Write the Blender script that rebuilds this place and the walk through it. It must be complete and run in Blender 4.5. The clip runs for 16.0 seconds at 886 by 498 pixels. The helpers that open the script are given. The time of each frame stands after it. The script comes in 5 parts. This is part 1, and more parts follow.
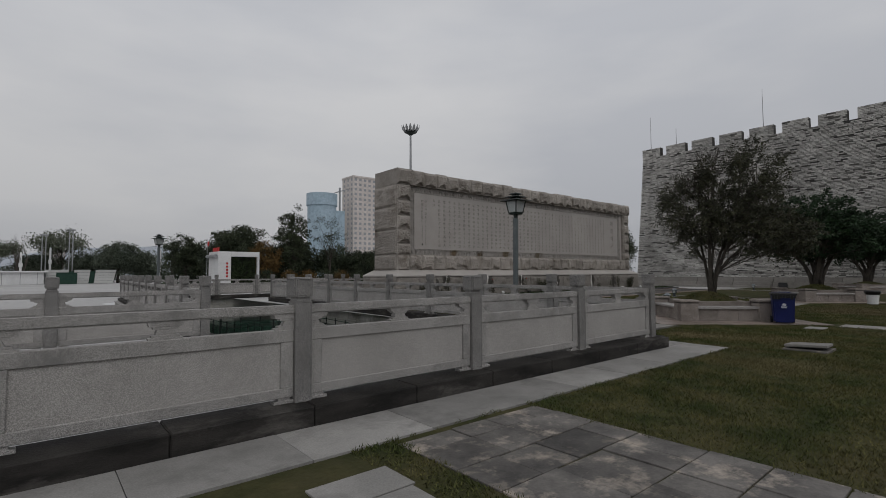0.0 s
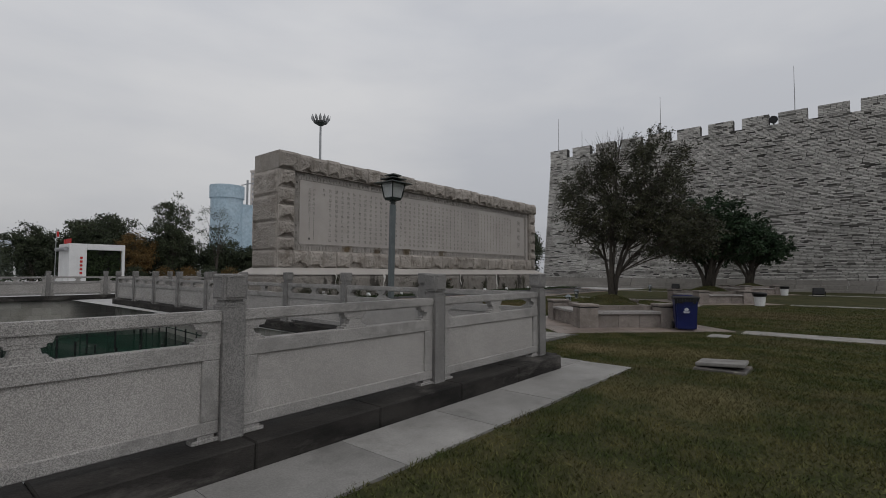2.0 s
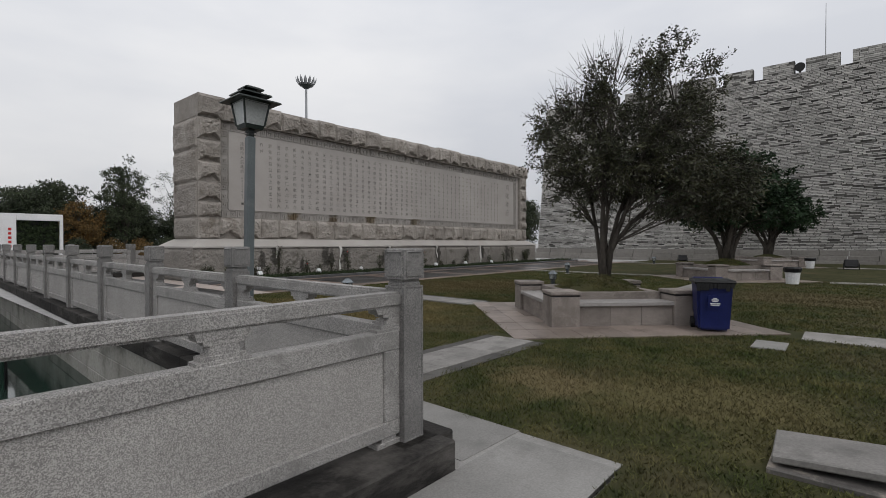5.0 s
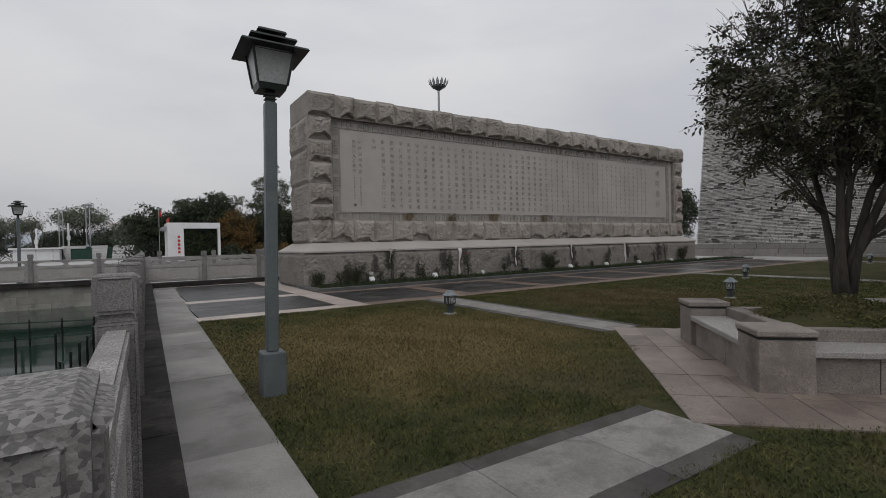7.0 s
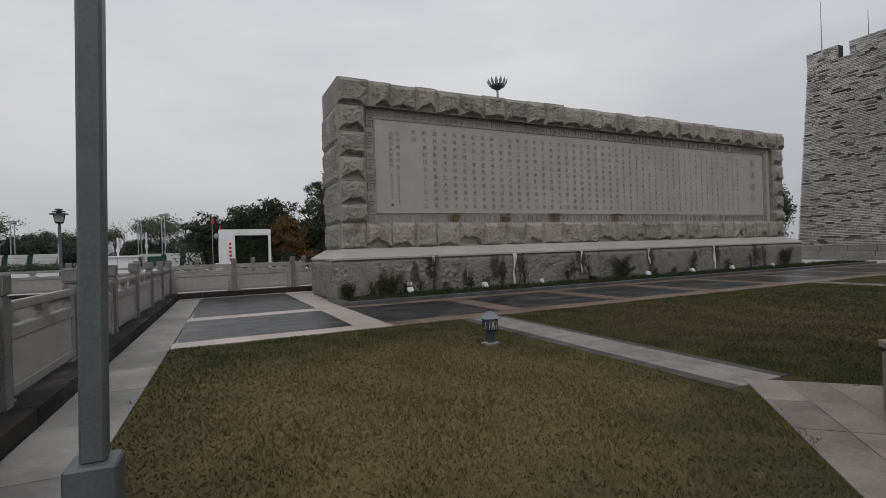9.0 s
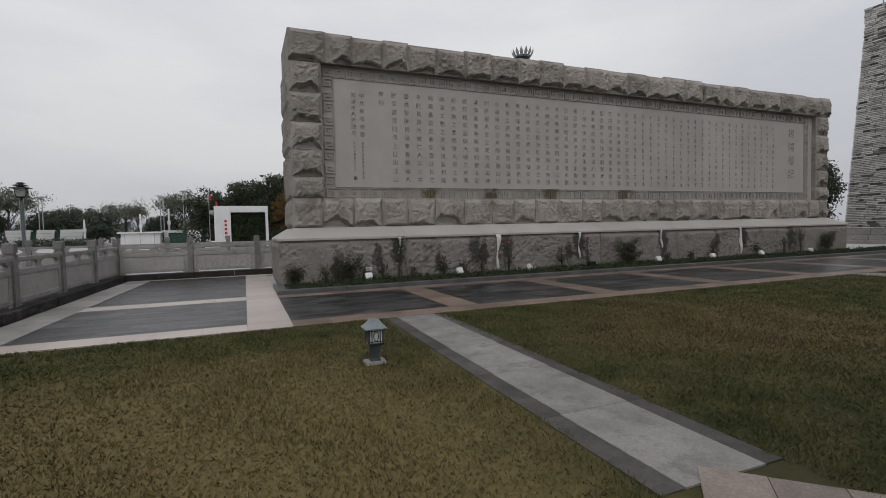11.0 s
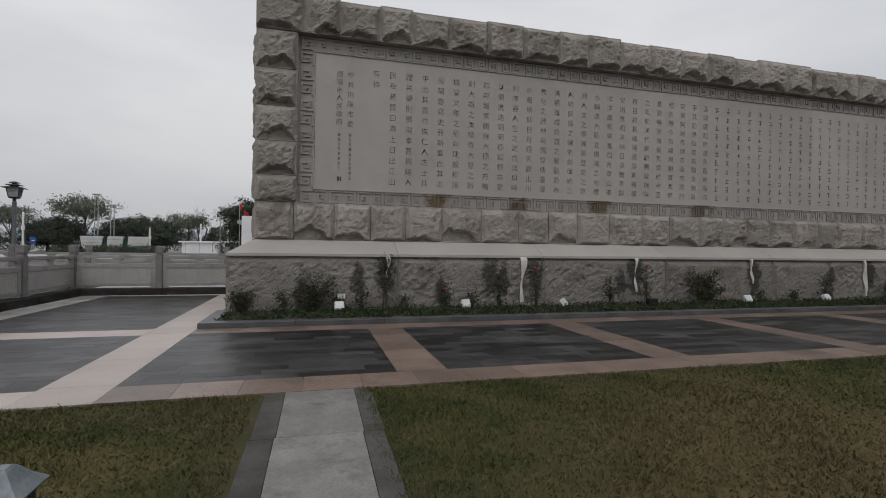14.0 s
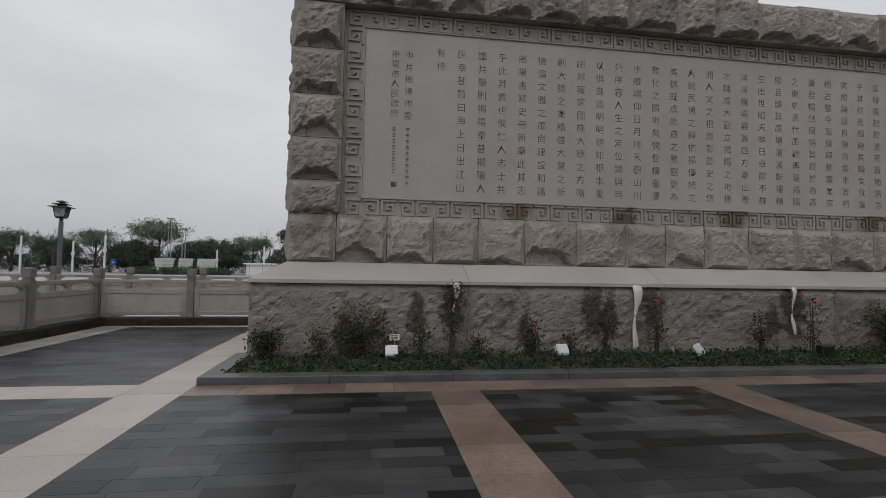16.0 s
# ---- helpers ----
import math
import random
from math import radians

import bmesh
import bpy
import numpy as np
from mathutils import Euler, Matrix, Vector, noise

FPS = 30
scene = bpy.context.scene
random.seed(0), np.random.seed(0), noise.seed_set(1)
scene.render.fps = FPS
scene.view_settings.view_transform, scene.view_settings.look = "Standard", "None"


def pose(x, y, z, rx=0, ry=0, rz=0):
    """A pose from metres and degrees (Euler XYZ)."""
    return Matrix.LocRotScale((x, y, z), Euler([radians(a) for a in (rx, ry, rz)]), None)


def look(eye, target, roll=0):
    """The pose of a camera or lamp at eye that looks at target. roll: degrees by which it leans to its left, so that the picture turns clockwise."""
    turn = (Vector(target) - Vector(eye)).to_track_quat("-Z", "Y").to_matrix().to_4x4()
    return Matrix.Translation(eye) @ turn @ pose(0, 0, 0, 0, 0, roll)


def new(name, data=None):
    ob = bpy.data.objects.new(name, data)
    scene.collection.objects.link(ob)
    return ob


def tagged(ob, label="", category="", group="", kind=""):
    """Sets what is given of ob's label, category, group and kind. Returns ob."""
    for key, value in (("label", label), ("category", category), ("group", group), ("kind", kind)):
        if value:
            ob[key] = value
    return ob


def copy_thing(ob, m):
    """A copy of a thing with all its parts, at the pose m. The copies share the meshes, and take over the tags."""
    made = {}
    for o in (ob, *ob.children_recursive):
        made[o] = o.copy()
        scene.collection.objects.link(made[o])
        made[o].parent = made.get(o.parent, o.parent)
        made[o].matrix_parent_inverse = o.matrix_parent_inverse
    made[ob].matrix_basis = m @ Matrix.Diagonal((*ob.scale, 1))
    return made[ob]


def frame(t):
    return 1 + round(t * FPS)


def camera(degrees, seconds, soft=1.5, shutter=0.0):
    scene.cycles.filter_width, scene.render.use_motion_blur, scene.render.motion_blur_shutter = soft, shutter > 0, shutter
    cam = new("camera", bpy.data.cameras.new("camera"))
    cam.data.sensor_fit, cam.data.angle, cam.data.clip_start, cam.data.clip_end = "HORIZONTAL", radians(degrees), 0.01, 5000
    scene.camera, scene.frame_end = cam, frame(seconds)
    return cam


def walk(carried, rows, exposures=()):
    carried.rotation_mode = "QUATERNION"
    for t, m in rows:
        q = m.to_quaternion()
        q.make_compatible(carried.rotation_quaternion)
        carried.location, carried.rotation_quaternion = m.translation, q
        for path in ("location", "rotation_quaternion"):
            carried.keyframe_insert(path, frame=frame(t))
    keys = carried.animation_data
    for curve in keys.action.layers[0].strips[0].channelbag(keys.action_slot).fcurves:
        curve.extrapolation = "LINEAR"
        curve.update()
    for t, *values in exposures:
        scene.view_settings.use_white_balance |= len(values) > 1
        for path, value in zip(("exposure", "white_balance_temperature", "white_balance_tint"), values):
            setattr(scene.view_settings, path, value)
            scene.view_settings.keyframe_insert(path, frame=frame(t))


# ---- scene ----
# camera and walk
cam = camera(85.20, 16.0, soft=0.9)
ROWS = [
    (0.0, 0.000, 0.000, 1.460, 92.85, 0.29, -40.25),
    (0.5, 0.615, 0.309, 1.473, 93.09, 1.68, -43.80),
    (1.0, 1.246, 0.582, 1.444, 93.76, 0.18, -48.81),
    (1.5, 1.962, 0.805, 1.442, 93.26, 0.31, -49.32),
    (2.0, 2.660, 1.029, 1.444, 92.74, -0.23, -50.08),
    (2.5, 3.371, 1.262, 1.456, 92.16, 0.02, -51.50),
    (3.0, 4.068, 1.518, 1.456, 91.41, -0.42, -51.06),
    (3.5, 4.825, 1.745, 1.451, 91.11, -0.21, -51.61),
    (6.0, 8.288, 3.155, 1.465, 87.24, 1.24, -45.70),
    (6.5, 8.849, 3.635, 1.473, 87.32, 1.98, -41.44),
    (7.0, 9.370, 4.114, 1.545, 89.24, 1.25, -33.51),
    (7.5, 9.748, 4.595, 1.552, 92.14, 0.48, -24.19),
    (8.0, 10.141, 5.163, 1.523, 88.91, 1.35, -19.66),
    (8.5, 10.631, 5.727, 1.499, 88.99, 0.97, -22.20),
    (9.0, 11.210, 6.159, 1.520, 90.03, 1.80, -26.09),
    (11.5, 14.456, 7.725, 1.516, 86.91, 1.04, -21.19),
    (12.0, 14.977, 8.202, 1.514, 86.57, 0.90, -18.99),
    (12.5, 15.468, 8.622, 1.536, 88.58, 0.66, -13.96),
    (13.0, 15.908, 9.091, 1.516, 90.33, -0.12, -13.06),
    (13.5, 16.275, 9.607, 1.516, 90.20, -0.42, -14.77),
    (14.0, 16.490, 10.196, 1.487, 89.90, -0.78, -15.15),
    (14.5, 16.613, 10.840, 1.482, 90.46, -0.09, -12.49),
    (15.0, 16.668, 11.517, 1.477, 91.25, -0.71, -9.45),
    (15.5, 16.703, 12.215, 1.506, 92.40, -0.50, -9.55),
    (16.0, 16.724, 12.927, 1.527, 92.46, -0.97, -8.33),
]
EXPOSURES = [(0.0, -0.33), (2.0, -0.2), (3.5, -0.05), (6.0, 0.36), (6.5, 0.16), (7.0, -0.04), (7.5, -0.34), (8.0, -0.04), (8.5, -0.02), (9.0, -0.05), (11.5, 0.1), (12.5, -0.1), (13.0, -0.25), (14.0, 0.06), (15.0, -0.1), (15.5, -0.12), (16.0, -0.03)]
walk(cam, [(t, pose(x, y, z, rx, ry, rz)) for t, x, y, z, rx, ry, rz in ROWS], EXPOSURES)

# world and light: an overcast sky
world = bpy.data.worlds.new("overcast")
scene.world = world
world.use_nodes = True
wn, wl = world.node_tree.nodes, world.node_tree.links
wn.clear()
sky = wn.new("ShaderNodeTexSky")
sky.sky_type, sky.sun_disc = "NISHITA", False
sky.sun_elevation, sky.sun_rotation = radians(48), radians(200)
sky.air_density, sky.dust_density, sky.ozone_density = 1.0, 4.0, 1.0
grey = wn.new("ShaderNodeHueSaturation")
grey.inputs["Saturation"].default_value = 0.12
cloud = wn.new("ShaderNodeTexNoise")
cloud.inputs["Scale"].default_value = 1.6
cloud.inputs["Detail"].default_value = 5
cmap = wn.new("ShaderNodeMapping")
cmap.inputs["Scale"].default_value = (1, 1, 3.2)
ctc = wn.new("ShaderNodeTexCoord")
cramp = wn.new("ShaderNodeValToRGB")
cramp.color_ramp.elements[0].position, cramp.color_ramp.elements[0].color = 0.36, (0.80, 0.82, 0.86, 1)
cramp.color_ramp.elements[1].position, cramp.color_ramp.elements[1].color = 0.66, (1.0, 1.0, 1.0, 1)
cover = wn.new("ShaderNodeMix")
cover.data_type, cover.blend_type = "RGBA", "MIX"
cover.inputs[0].default_value = 0.82
cover.inputs[7].default_value = (6.2, 6.22, 6.36, 1)
mul = wn.new("ShaderNodeMix")
mul.data_type, mul.blend_type = "RGBA", "MULTIPLY"
mul.inputs[0].default_value = 1.0
bg = wn.new("ShaderNodeBackground")
bg.inputs["Strength"].default_value = 0.125
wo = wn.new("ShaderNodeOutputWorld")
wl.new(sky.outputs[0], grey.inputs["Color"])
wl.new(grey.outputs[0], cover.inputs[6])
wl.new(ctc.outputs["Generated"], cmap.inputs[0])
wl.new(cmap.outputs[0], cloud.inputs["Vector"])
wl.new(cloud.outputs[0], cramp.inputs[0])
wl.new(cover.outputs[2], mul.inputs[6])
wl.new(cramp.outputs[0], mul.inputs[7])
sep = wn.new("ShaderNodeSeparateXYZ")
rise = wn.new("ShaderNodeMapRange")
rise.inputs["From Min"].default_value, rise.inputs["From Max"].default_value = 0.0, 0.45
rise.inputs["To Min"].default_value, rise.inputs["To Max"].default_value = 0.74, 1.06
dim = wn.new("ShaderNodeMix")
dim.data_type, dim.blend_type = "RGBA", "MULTIPLY"
dim.inputs[0].default_value = 1.0
wl.new(ctc.outputs["Generated"], sep.inputs[0])
wl.new(sep.outputs["Z"], rise.inputs["Value"])
wl.new(mul.outputs[2], dim.inputs[6])
wl.new(rise.outputs[0], dim.inputs[7])
wl.new(dim.outputs[2], bg.inputs[0])
wl.new(bg.outputs[0], wo.inputs[0])
sun = new("sun", bpy.data.lights.new("sun", "SUN"))
sun.data.energy, sun.data.angle, sun.data.color = 0.5, radians(40), (1.0, 0.98, 0.95)
sun.matrix_world = look((-8, -18, 30), (0, 0, 0))


# ---- materials ----
def material(name, colors, scale=4.0, fine=60.0, rough=0.8, bump=0.3, spec=0.3, island=0.0, obj=0.0, stain=None, stain_scale=0.8, metal=0.0, bump_scale=None, stretch=(1, 1, 1), fine_mix=0.35, speckle=None, dark=0.0, patches=(), bump_dist=0.01, tall=1.0):
    """A procedural surface: two colours mixed by broad noise, fine grain, optional stains, speckle, per-piece variation."""
    m = bpy.data.materials.new(name)
    m.use_nodes = True
    n, l = m.node_tree.nodes, m.node_tree.links
    b = n["Principled BSDF"]
    b.inputs["Roughness"].default_value, b.inputs["Metallic"].default_value = rough, metal
    b.inputs["Specular IOR Level"].default_value = spec
    geo = n.new("ShaderNodeNewGeometry")
    mp = n.new("ShaderNodeMapping")
    mp.inputs["Scale"].default_value = stretch
    l.new(geo.outputs["Position"], mp.inputs[0])

    def tex(s, detail=4, rgh=0.6):
        t = n.new("ShaderNodeTexNoise")
        t.inputs["Scale"].default_value, t.inputs["Detail"].default_value, t.inputs["Roughness"].default_value = s, detail, rgh
        l.new(mp.outputs[0], t.inputs["Vector"])
        return t.outputs[0]

    def ramp(src, lo, hi, c0=(0, 0, 0, 1), c1=(1, 1, 1, 1)):
        r = n.new("ShaderNodeValToRGB")
        r.color_ramp.elements[0].position, r.color_ramp.elements[1].position = lo, hi
        r.color_ramp.elements[0].color, r.color_ramp.elements[1].color = c0, c1
        l.new(src, r.inputs[0])
        return r.outputs[0]

    def mix(fac, a, c, mode="MIX"):
        x = n.new("ShaderNodeMix")
        x.data_type, x.blend_type = "RGBA", mode
        for k, v in ((0, fac), (6, a), (7, c)):
            if isinstance(v, (int, float)):
                x.inputs[k].default_value = v
            elif isinstance(v, tuple):
                x.inputs[k].default_value = (*v, 1) if len(v) == 3 else v
            else:
                l.new(v, x.inputs[k])
        return x.outputs[2]

    col = mix(ramp(tex(scale), 0.35, 0.65), colors[0], colors[1])
    f = tex(fine, 3)
    col = mix(fine_mix, col, ramp(f, 0.3, 0.7, (0.55, 0.55, 0.55, 1), (1.35, 1.35, 1.35, 1)), "MULTIPLY")
    if speckle:
        v = n.new("ShaderNodeTexVoronoi")
        v.inputs["Scale"].default_value = speckle
        l.new(mp.outputs[0], v.inputs["Vector"])
        col = mix(0.62, col, ramp(v.outputs["Color"], 0.3, 0.68, (0.3, 0.3, 0.31, 1), (1.32, 1.32, 1.32, 1)), "MULTIPLY")
    if stain:
        col = mix(ramp(tex(stain_scale, 6, 0.7), 0.52, 0.68), col, stain)
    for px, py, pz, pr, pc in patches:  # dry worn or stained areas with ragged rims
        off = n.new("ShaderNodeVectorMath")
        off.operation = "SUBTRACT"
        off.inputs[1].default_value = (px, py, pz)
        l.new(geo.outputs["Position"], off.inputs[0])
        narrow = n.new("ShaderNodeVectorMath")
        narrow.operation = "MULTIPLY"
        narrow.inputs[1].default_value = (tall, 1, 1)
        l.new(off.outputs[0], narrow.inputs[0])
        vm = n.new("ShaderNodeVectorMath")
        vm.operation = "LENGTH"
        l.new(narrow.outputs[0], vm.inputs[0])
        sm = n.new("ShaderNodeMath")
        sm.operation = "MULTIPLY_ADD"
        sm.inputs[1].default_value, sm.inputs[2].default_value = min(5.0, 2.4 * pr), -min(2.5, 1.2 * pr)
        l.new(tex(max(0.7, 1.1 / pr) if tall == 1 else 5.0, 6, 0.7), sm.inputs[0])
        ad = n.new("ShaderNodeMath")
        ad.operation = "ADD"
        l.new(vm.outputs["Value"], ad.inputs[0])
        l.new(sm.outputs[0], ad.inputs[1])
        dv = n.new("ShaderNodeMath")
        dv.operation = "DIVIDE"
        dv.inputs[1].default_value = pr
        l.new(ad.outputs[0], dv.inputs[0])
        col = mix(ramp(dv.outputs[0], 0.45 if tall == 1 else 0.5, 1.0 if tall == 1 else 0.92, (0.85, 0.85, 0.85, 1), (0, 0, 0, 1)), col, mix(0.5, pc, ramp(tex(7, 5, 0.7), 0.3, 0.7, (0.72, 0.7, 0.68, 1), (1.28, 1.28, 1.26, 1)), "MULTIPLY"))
    for amount, node, out in ((island, "ShaderNodeNewGeometry", "Random Per Island"), (obj, "ShaderNodeObjectInfo", "Random")):
        if amount:
            o = n.new(node)
            col = mix(1.0, col, ramp(o.outputs[out], 0.0, 1.0, (1 - amount,) * 3 + (1,), (1 + amount,) * 3 + (1,)), "MULTIPLY")
    if dark:
        o = n.new("ShaderNodeNewGeometry")
        r = ramp(o.outputs["Random Per Island"], 0.05, 0.12, (0.24, 0.24, 0.23, 1), (1, 1, 1, 1))
        col = mix(dark, col, r, "MULTIPLY")
    l.new(col, b.inputs["Base Color"])
    if bump:
        bp = n.new("ShaderNodeBump")
        bp.inputs["Strength"].default_value, bp.inputs["Distance"].default_value = bump, bump_dist
        l.new(tex(bump_scale or fine, 4), bp.inputs["Height"])
        l.new(bp.outputs[0], b.inputs["Normal"])
    return m


GRANITE = material("grey_granite", ((0.29, 0.278, 0.265), (0.35, 0.336, 0.321)), 2.5, 90, 0.72, 0.3, speckle=210, stain=(0.18, 0.174, 0.167), stain_scale=1.4)
POST = material("post_granite", ((0.172, 0.166, 0.159), (0.235, 0.227, 0.218)), 3, 90, 0.72, 0.35, speckle=170, stain=(0.15, 0.146, 0.141), stain_scale=0.9)
PANEL = material("balustrade_panel", ((0.34, 0.324, 0.307), (0.4, 0.382, 0.363)), 1.5, 110, 0.8, 0.25, speckle=260, fine_mix=0.25)
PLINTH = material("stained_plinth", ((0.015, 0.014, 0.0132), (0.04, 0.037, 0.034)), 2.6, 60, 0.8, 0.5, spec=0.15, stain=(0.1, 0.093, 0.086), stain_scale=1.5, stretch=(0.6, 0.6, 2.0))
PAVE = material("concrete_paving", ((0.195, 0.189, 0.179), (0.278, 0.269, 0.256)), 1.2, 70, 0.7, 0.2, obj=0.18, stain=(0.15, 0.145, 0.138), stain_scale=1.1)
PATHM = material("path_concrete", ((0.19, 0.181, 0.17), (0.27, 0.257, 0.242)), 2.2, 50, 0.75, 0.25, obj=0.16, stain=(0.13, 0.123, 0.115), stain_scale=2.4)
EDGE = material("dark_edging", ((0.05, 0.047, 0.044), (0.09, 0.085, 0.079)), 3, 60, 0.75, 0.25, obj=0.15, stain=(0.045, 0.043, 0.03), stain_scale=2.0)
PINK = material("pink_granite", ((0.145, 0.1, 0.079), (0.21, 0.152, 0.124)), 1.6, 34, 0.34, 0.15, obj=0.22, stain=(0.095, 0.071, 0.06), stain_scale=1.3, spec=0.5, fine_mix=0.6)
COURT = material("court_granite", ((0.175, 0.14, 0.119), (0.245, 0.2, 0.172)), 1.6, 45, 0.5, 0.2, obj=0.2, stain=(0.12, 0.092, 0.08), stain_scale=1.3, spec=0.4, fine_mix=0.5)
KERB = material("black_kerb", ((0.062, 0.063, 0.065), (0.1, 0.101, 0.104)), 2, 50, 0.38, 0.1, obj=0.12)
PALE = material("pale_granite", ((0.38, 0.3182, 0.285), (0.437, 0.3752, 0.342)), 1.0, 60, 0.4, 0.1, obj=0.1, spec=0.5)
SLATE = material("dark_slate", ((0.019, 0.0193, 0.0203), (0.036, 0.0362, 0.0375)), 1.4, 50, 0.36, 0.1, obj=0.85, spec=0.27, stain=(0.05, 0.048, 0.046), stain_scale=0.7)
MOTTLE = material("mottled_slab", ((0.055, 0.051, 0.048), (0.125, 0.116, 0.107)), 2.4, 40, 0.7, 0.3, obj=0.4, stain=(0.29, 0.252, 0.212), stain_scale=3.0)
STONE = material("monument_rock", ((0.262, 0.237, 0.211), (0.352, 0.322, 0.291)), 1.6, 70, 0.85, 0.9, obj=0.12, stain=(0.16, 0.136, 0.113), stain_scale=1.1, bump_scale=34, bump_dist=0.035, fine_mix=0.5)
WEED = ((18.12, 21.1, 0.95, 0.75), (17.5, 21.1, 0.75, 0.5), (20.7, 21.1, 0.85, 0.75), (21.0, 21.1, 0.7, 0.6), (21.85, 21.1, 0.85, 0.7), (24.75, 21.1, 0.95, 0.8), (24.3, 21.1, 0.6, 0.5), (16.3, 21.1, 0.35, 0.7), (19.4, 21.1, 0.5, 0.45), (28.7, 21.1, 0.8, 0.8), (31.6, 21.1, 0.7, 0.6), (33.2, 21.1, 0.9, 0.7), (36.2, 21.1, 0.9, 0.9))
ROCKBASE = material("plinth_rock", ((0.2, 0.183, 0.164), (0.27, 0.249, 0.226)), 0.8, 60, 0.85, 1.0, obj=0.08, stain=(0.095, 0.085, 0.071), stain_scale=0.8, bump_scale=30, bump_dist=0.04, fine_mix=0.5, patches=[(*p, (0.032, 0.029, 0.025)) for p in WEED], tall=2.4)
SMOOTH = material("monument_smooth", ((0.345, 0.322, 0.302), (0.385, 0.36, 0.337)), 0.6, 90, 0.75, 0.1, obj=0.04, fine_mix=0.2, stain=(0.33, 0.305, 0.282), stain_scale=0.5)
SLAB = material("sloped_slab", ((0.34, 0.318, 0.296), (0.385, 0.361, 0.336)), 0.8, 80, 0.7, 0.1, obj=0.05, fine_mix=0.2)
FRET = material("fret_carving", ((0.295, 0.276, 0.257), (0.335, 0.314, 0.293)), 0.8, 90, 0.8, 0.15, fine_mix=0.3, stain=(0.245, 0.225, 0.205), stain_scale=0.45, patches=((19.55, 22.0, 2.68, 0.42, (0.12, 0.08, 0.035)), (21.75, 22.0, 2.6, 0.34, (0.08, 0.055, 0.028)), (24.2, 22.0, 2.7, 0.4, (0.13, 0.1, 0.06)), (27.6, 22.0, 2.7, 0.45, (0.13, 0.105, 0.07))))
INK = material("inscription", ((0.06, 0.055, 0.05), (0.1, 0.092, 0.085)), 3, 60, 0.8, 0.0)
STREAK = material("lime_streak", ((0.5, 0.48, 0.45), (0.62, 0.6, 0.57)), 3, 40, 0.8, 0.3)
BRICK = material("grey_brick", ((0.35, 0.34, 0.32), (0.46, 0.447, 0.422)), 0.14, 7, 0.85, 0.3, island=0.3, dark=0.85, stain=(0.25, 0.245, 0.23), stain_scale=0.2, bump_scale=8)
# core behind the bricks, coloured dark for the shade in their gaps
SHADED_CORE = material("castle_core", ((0.045, 0.043, 0.04), (0.068, 0.065, 0.061)), 0.3, 5, 0.9, 0.3)
ASHLAR = material("castle_base", ((0.1968, 0.1845, 0.1697), (0.246, 0.2337, 0.2148)), 0.4, 8, 0.85, 0.4, obj=0.1)
DRY = ((13.4, 11.0, 0, 3.7, (0.142, 0.111, 0.05)), (20.5, 12.3, 0, 3.4, (0.1, 0.079, 0.039)), (12.0, 3.6, 0, 1.2, (0.11, 0.095, 0.045)), (8.8, 2.6, 0, 0.9, (0.1, 0.088, 0.042)), (22.5, 3.2, 0, 2.6, (0.095, 0.078, 0.042)), (11.6, 4.9, 0, 0.7, (0.13, 0.105, 0.055)))
GRASS = material("lawn_soil", ((0.027, 0.033, 0.013), (0.06, 0.055, 0.025)), 1.9, 22, 0.95, 0.8, spec=0.1, stain=(0.07, 0.061, 0.034), stain_scale=0.35, patches=DRY)
BLADE = material("grass_blades", ((0.042, 0.056, 0.016), (0.1, 0.094, 0.036)), 1.9, 14, 0.85, 0.0, spec=0.15, island=0.38, stain=(0.1, 0.084, 0.044), stain_scale=0.35, patches=DRY)
GROUND = material("far_ground", ((0.34, 0.335, 0.33), (0.42, 0.415, 0.41)), 0.1, 3, 0.8, 0.1)
SOIL = material("garden_soil", ((0.041, 0.0369, 0.0246), (0.0738, 0.0697, 0.0369)), 2, 30, 0.95, 0.7)
WATER = material("pond_water", ((0.012, 0.026, 0.02), (0.02, 0.036, 0.028)), 0.5, 3, 0.06, 0.06, spec=0.6, bump_scale=2.5, fine_mix=0.1)
POOLWALL = material("pond_wall", ((0.26, 0.25, 0.225), (0.36, 0.35, 0.32)), 0.8, 20, 0.8, 0.4, obj=0.15, stain=(0.12, 0.118, 0.1), stain_scale=1.0)
NET = material("green_netting", ((0.0082, 0.0369, 0.02296), (0.0123, 0.0574, 0.03444)), 3, 200, 0.7, 0.2)
NET.node_tree.nodes["Principled BSDF"].inputs["Alpha"].default_value = 0.55
BARK = material("bark", ((0.036, 0.031, 0.026), (0.08, 0.07, 0.059)), 5, 40, 0.9, 0.8, stretch=(1, 1, 0.25))
LEAF = material("leaf_dark", ((0.024, 0.028, 0.014), (0.055, 0.056, 0.028)), 1.6, 20, 0.55, 0.0, island=0.55, spec=0.3)
LEAF_G = material("leaf_green", ((0.01116, 0.0279, 0.01116), (0.02356, 0.0465, 0.0186)), 1.0, 20, 0.6, 0.0, island=0.45, spec=0.25)
# distant foliage: haze put into the colour, greyed and lightened
LEAF_HAZY = material("leaf_hazy", ((0.05, 0.063, 0.045), (0.088, 0.104, 0.075)), 0.3, 4, 0.8, 0.0, island=0.45)
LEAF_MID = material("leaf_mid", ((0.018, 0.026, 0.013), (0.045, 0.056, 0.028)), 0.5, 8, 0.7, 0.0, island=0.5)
# pale feathery foliage, its olive greyed further by painted distance haze
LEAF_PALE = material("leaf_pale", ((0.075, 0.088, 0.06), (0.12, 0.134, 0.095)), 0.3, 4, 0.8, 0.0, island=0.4)
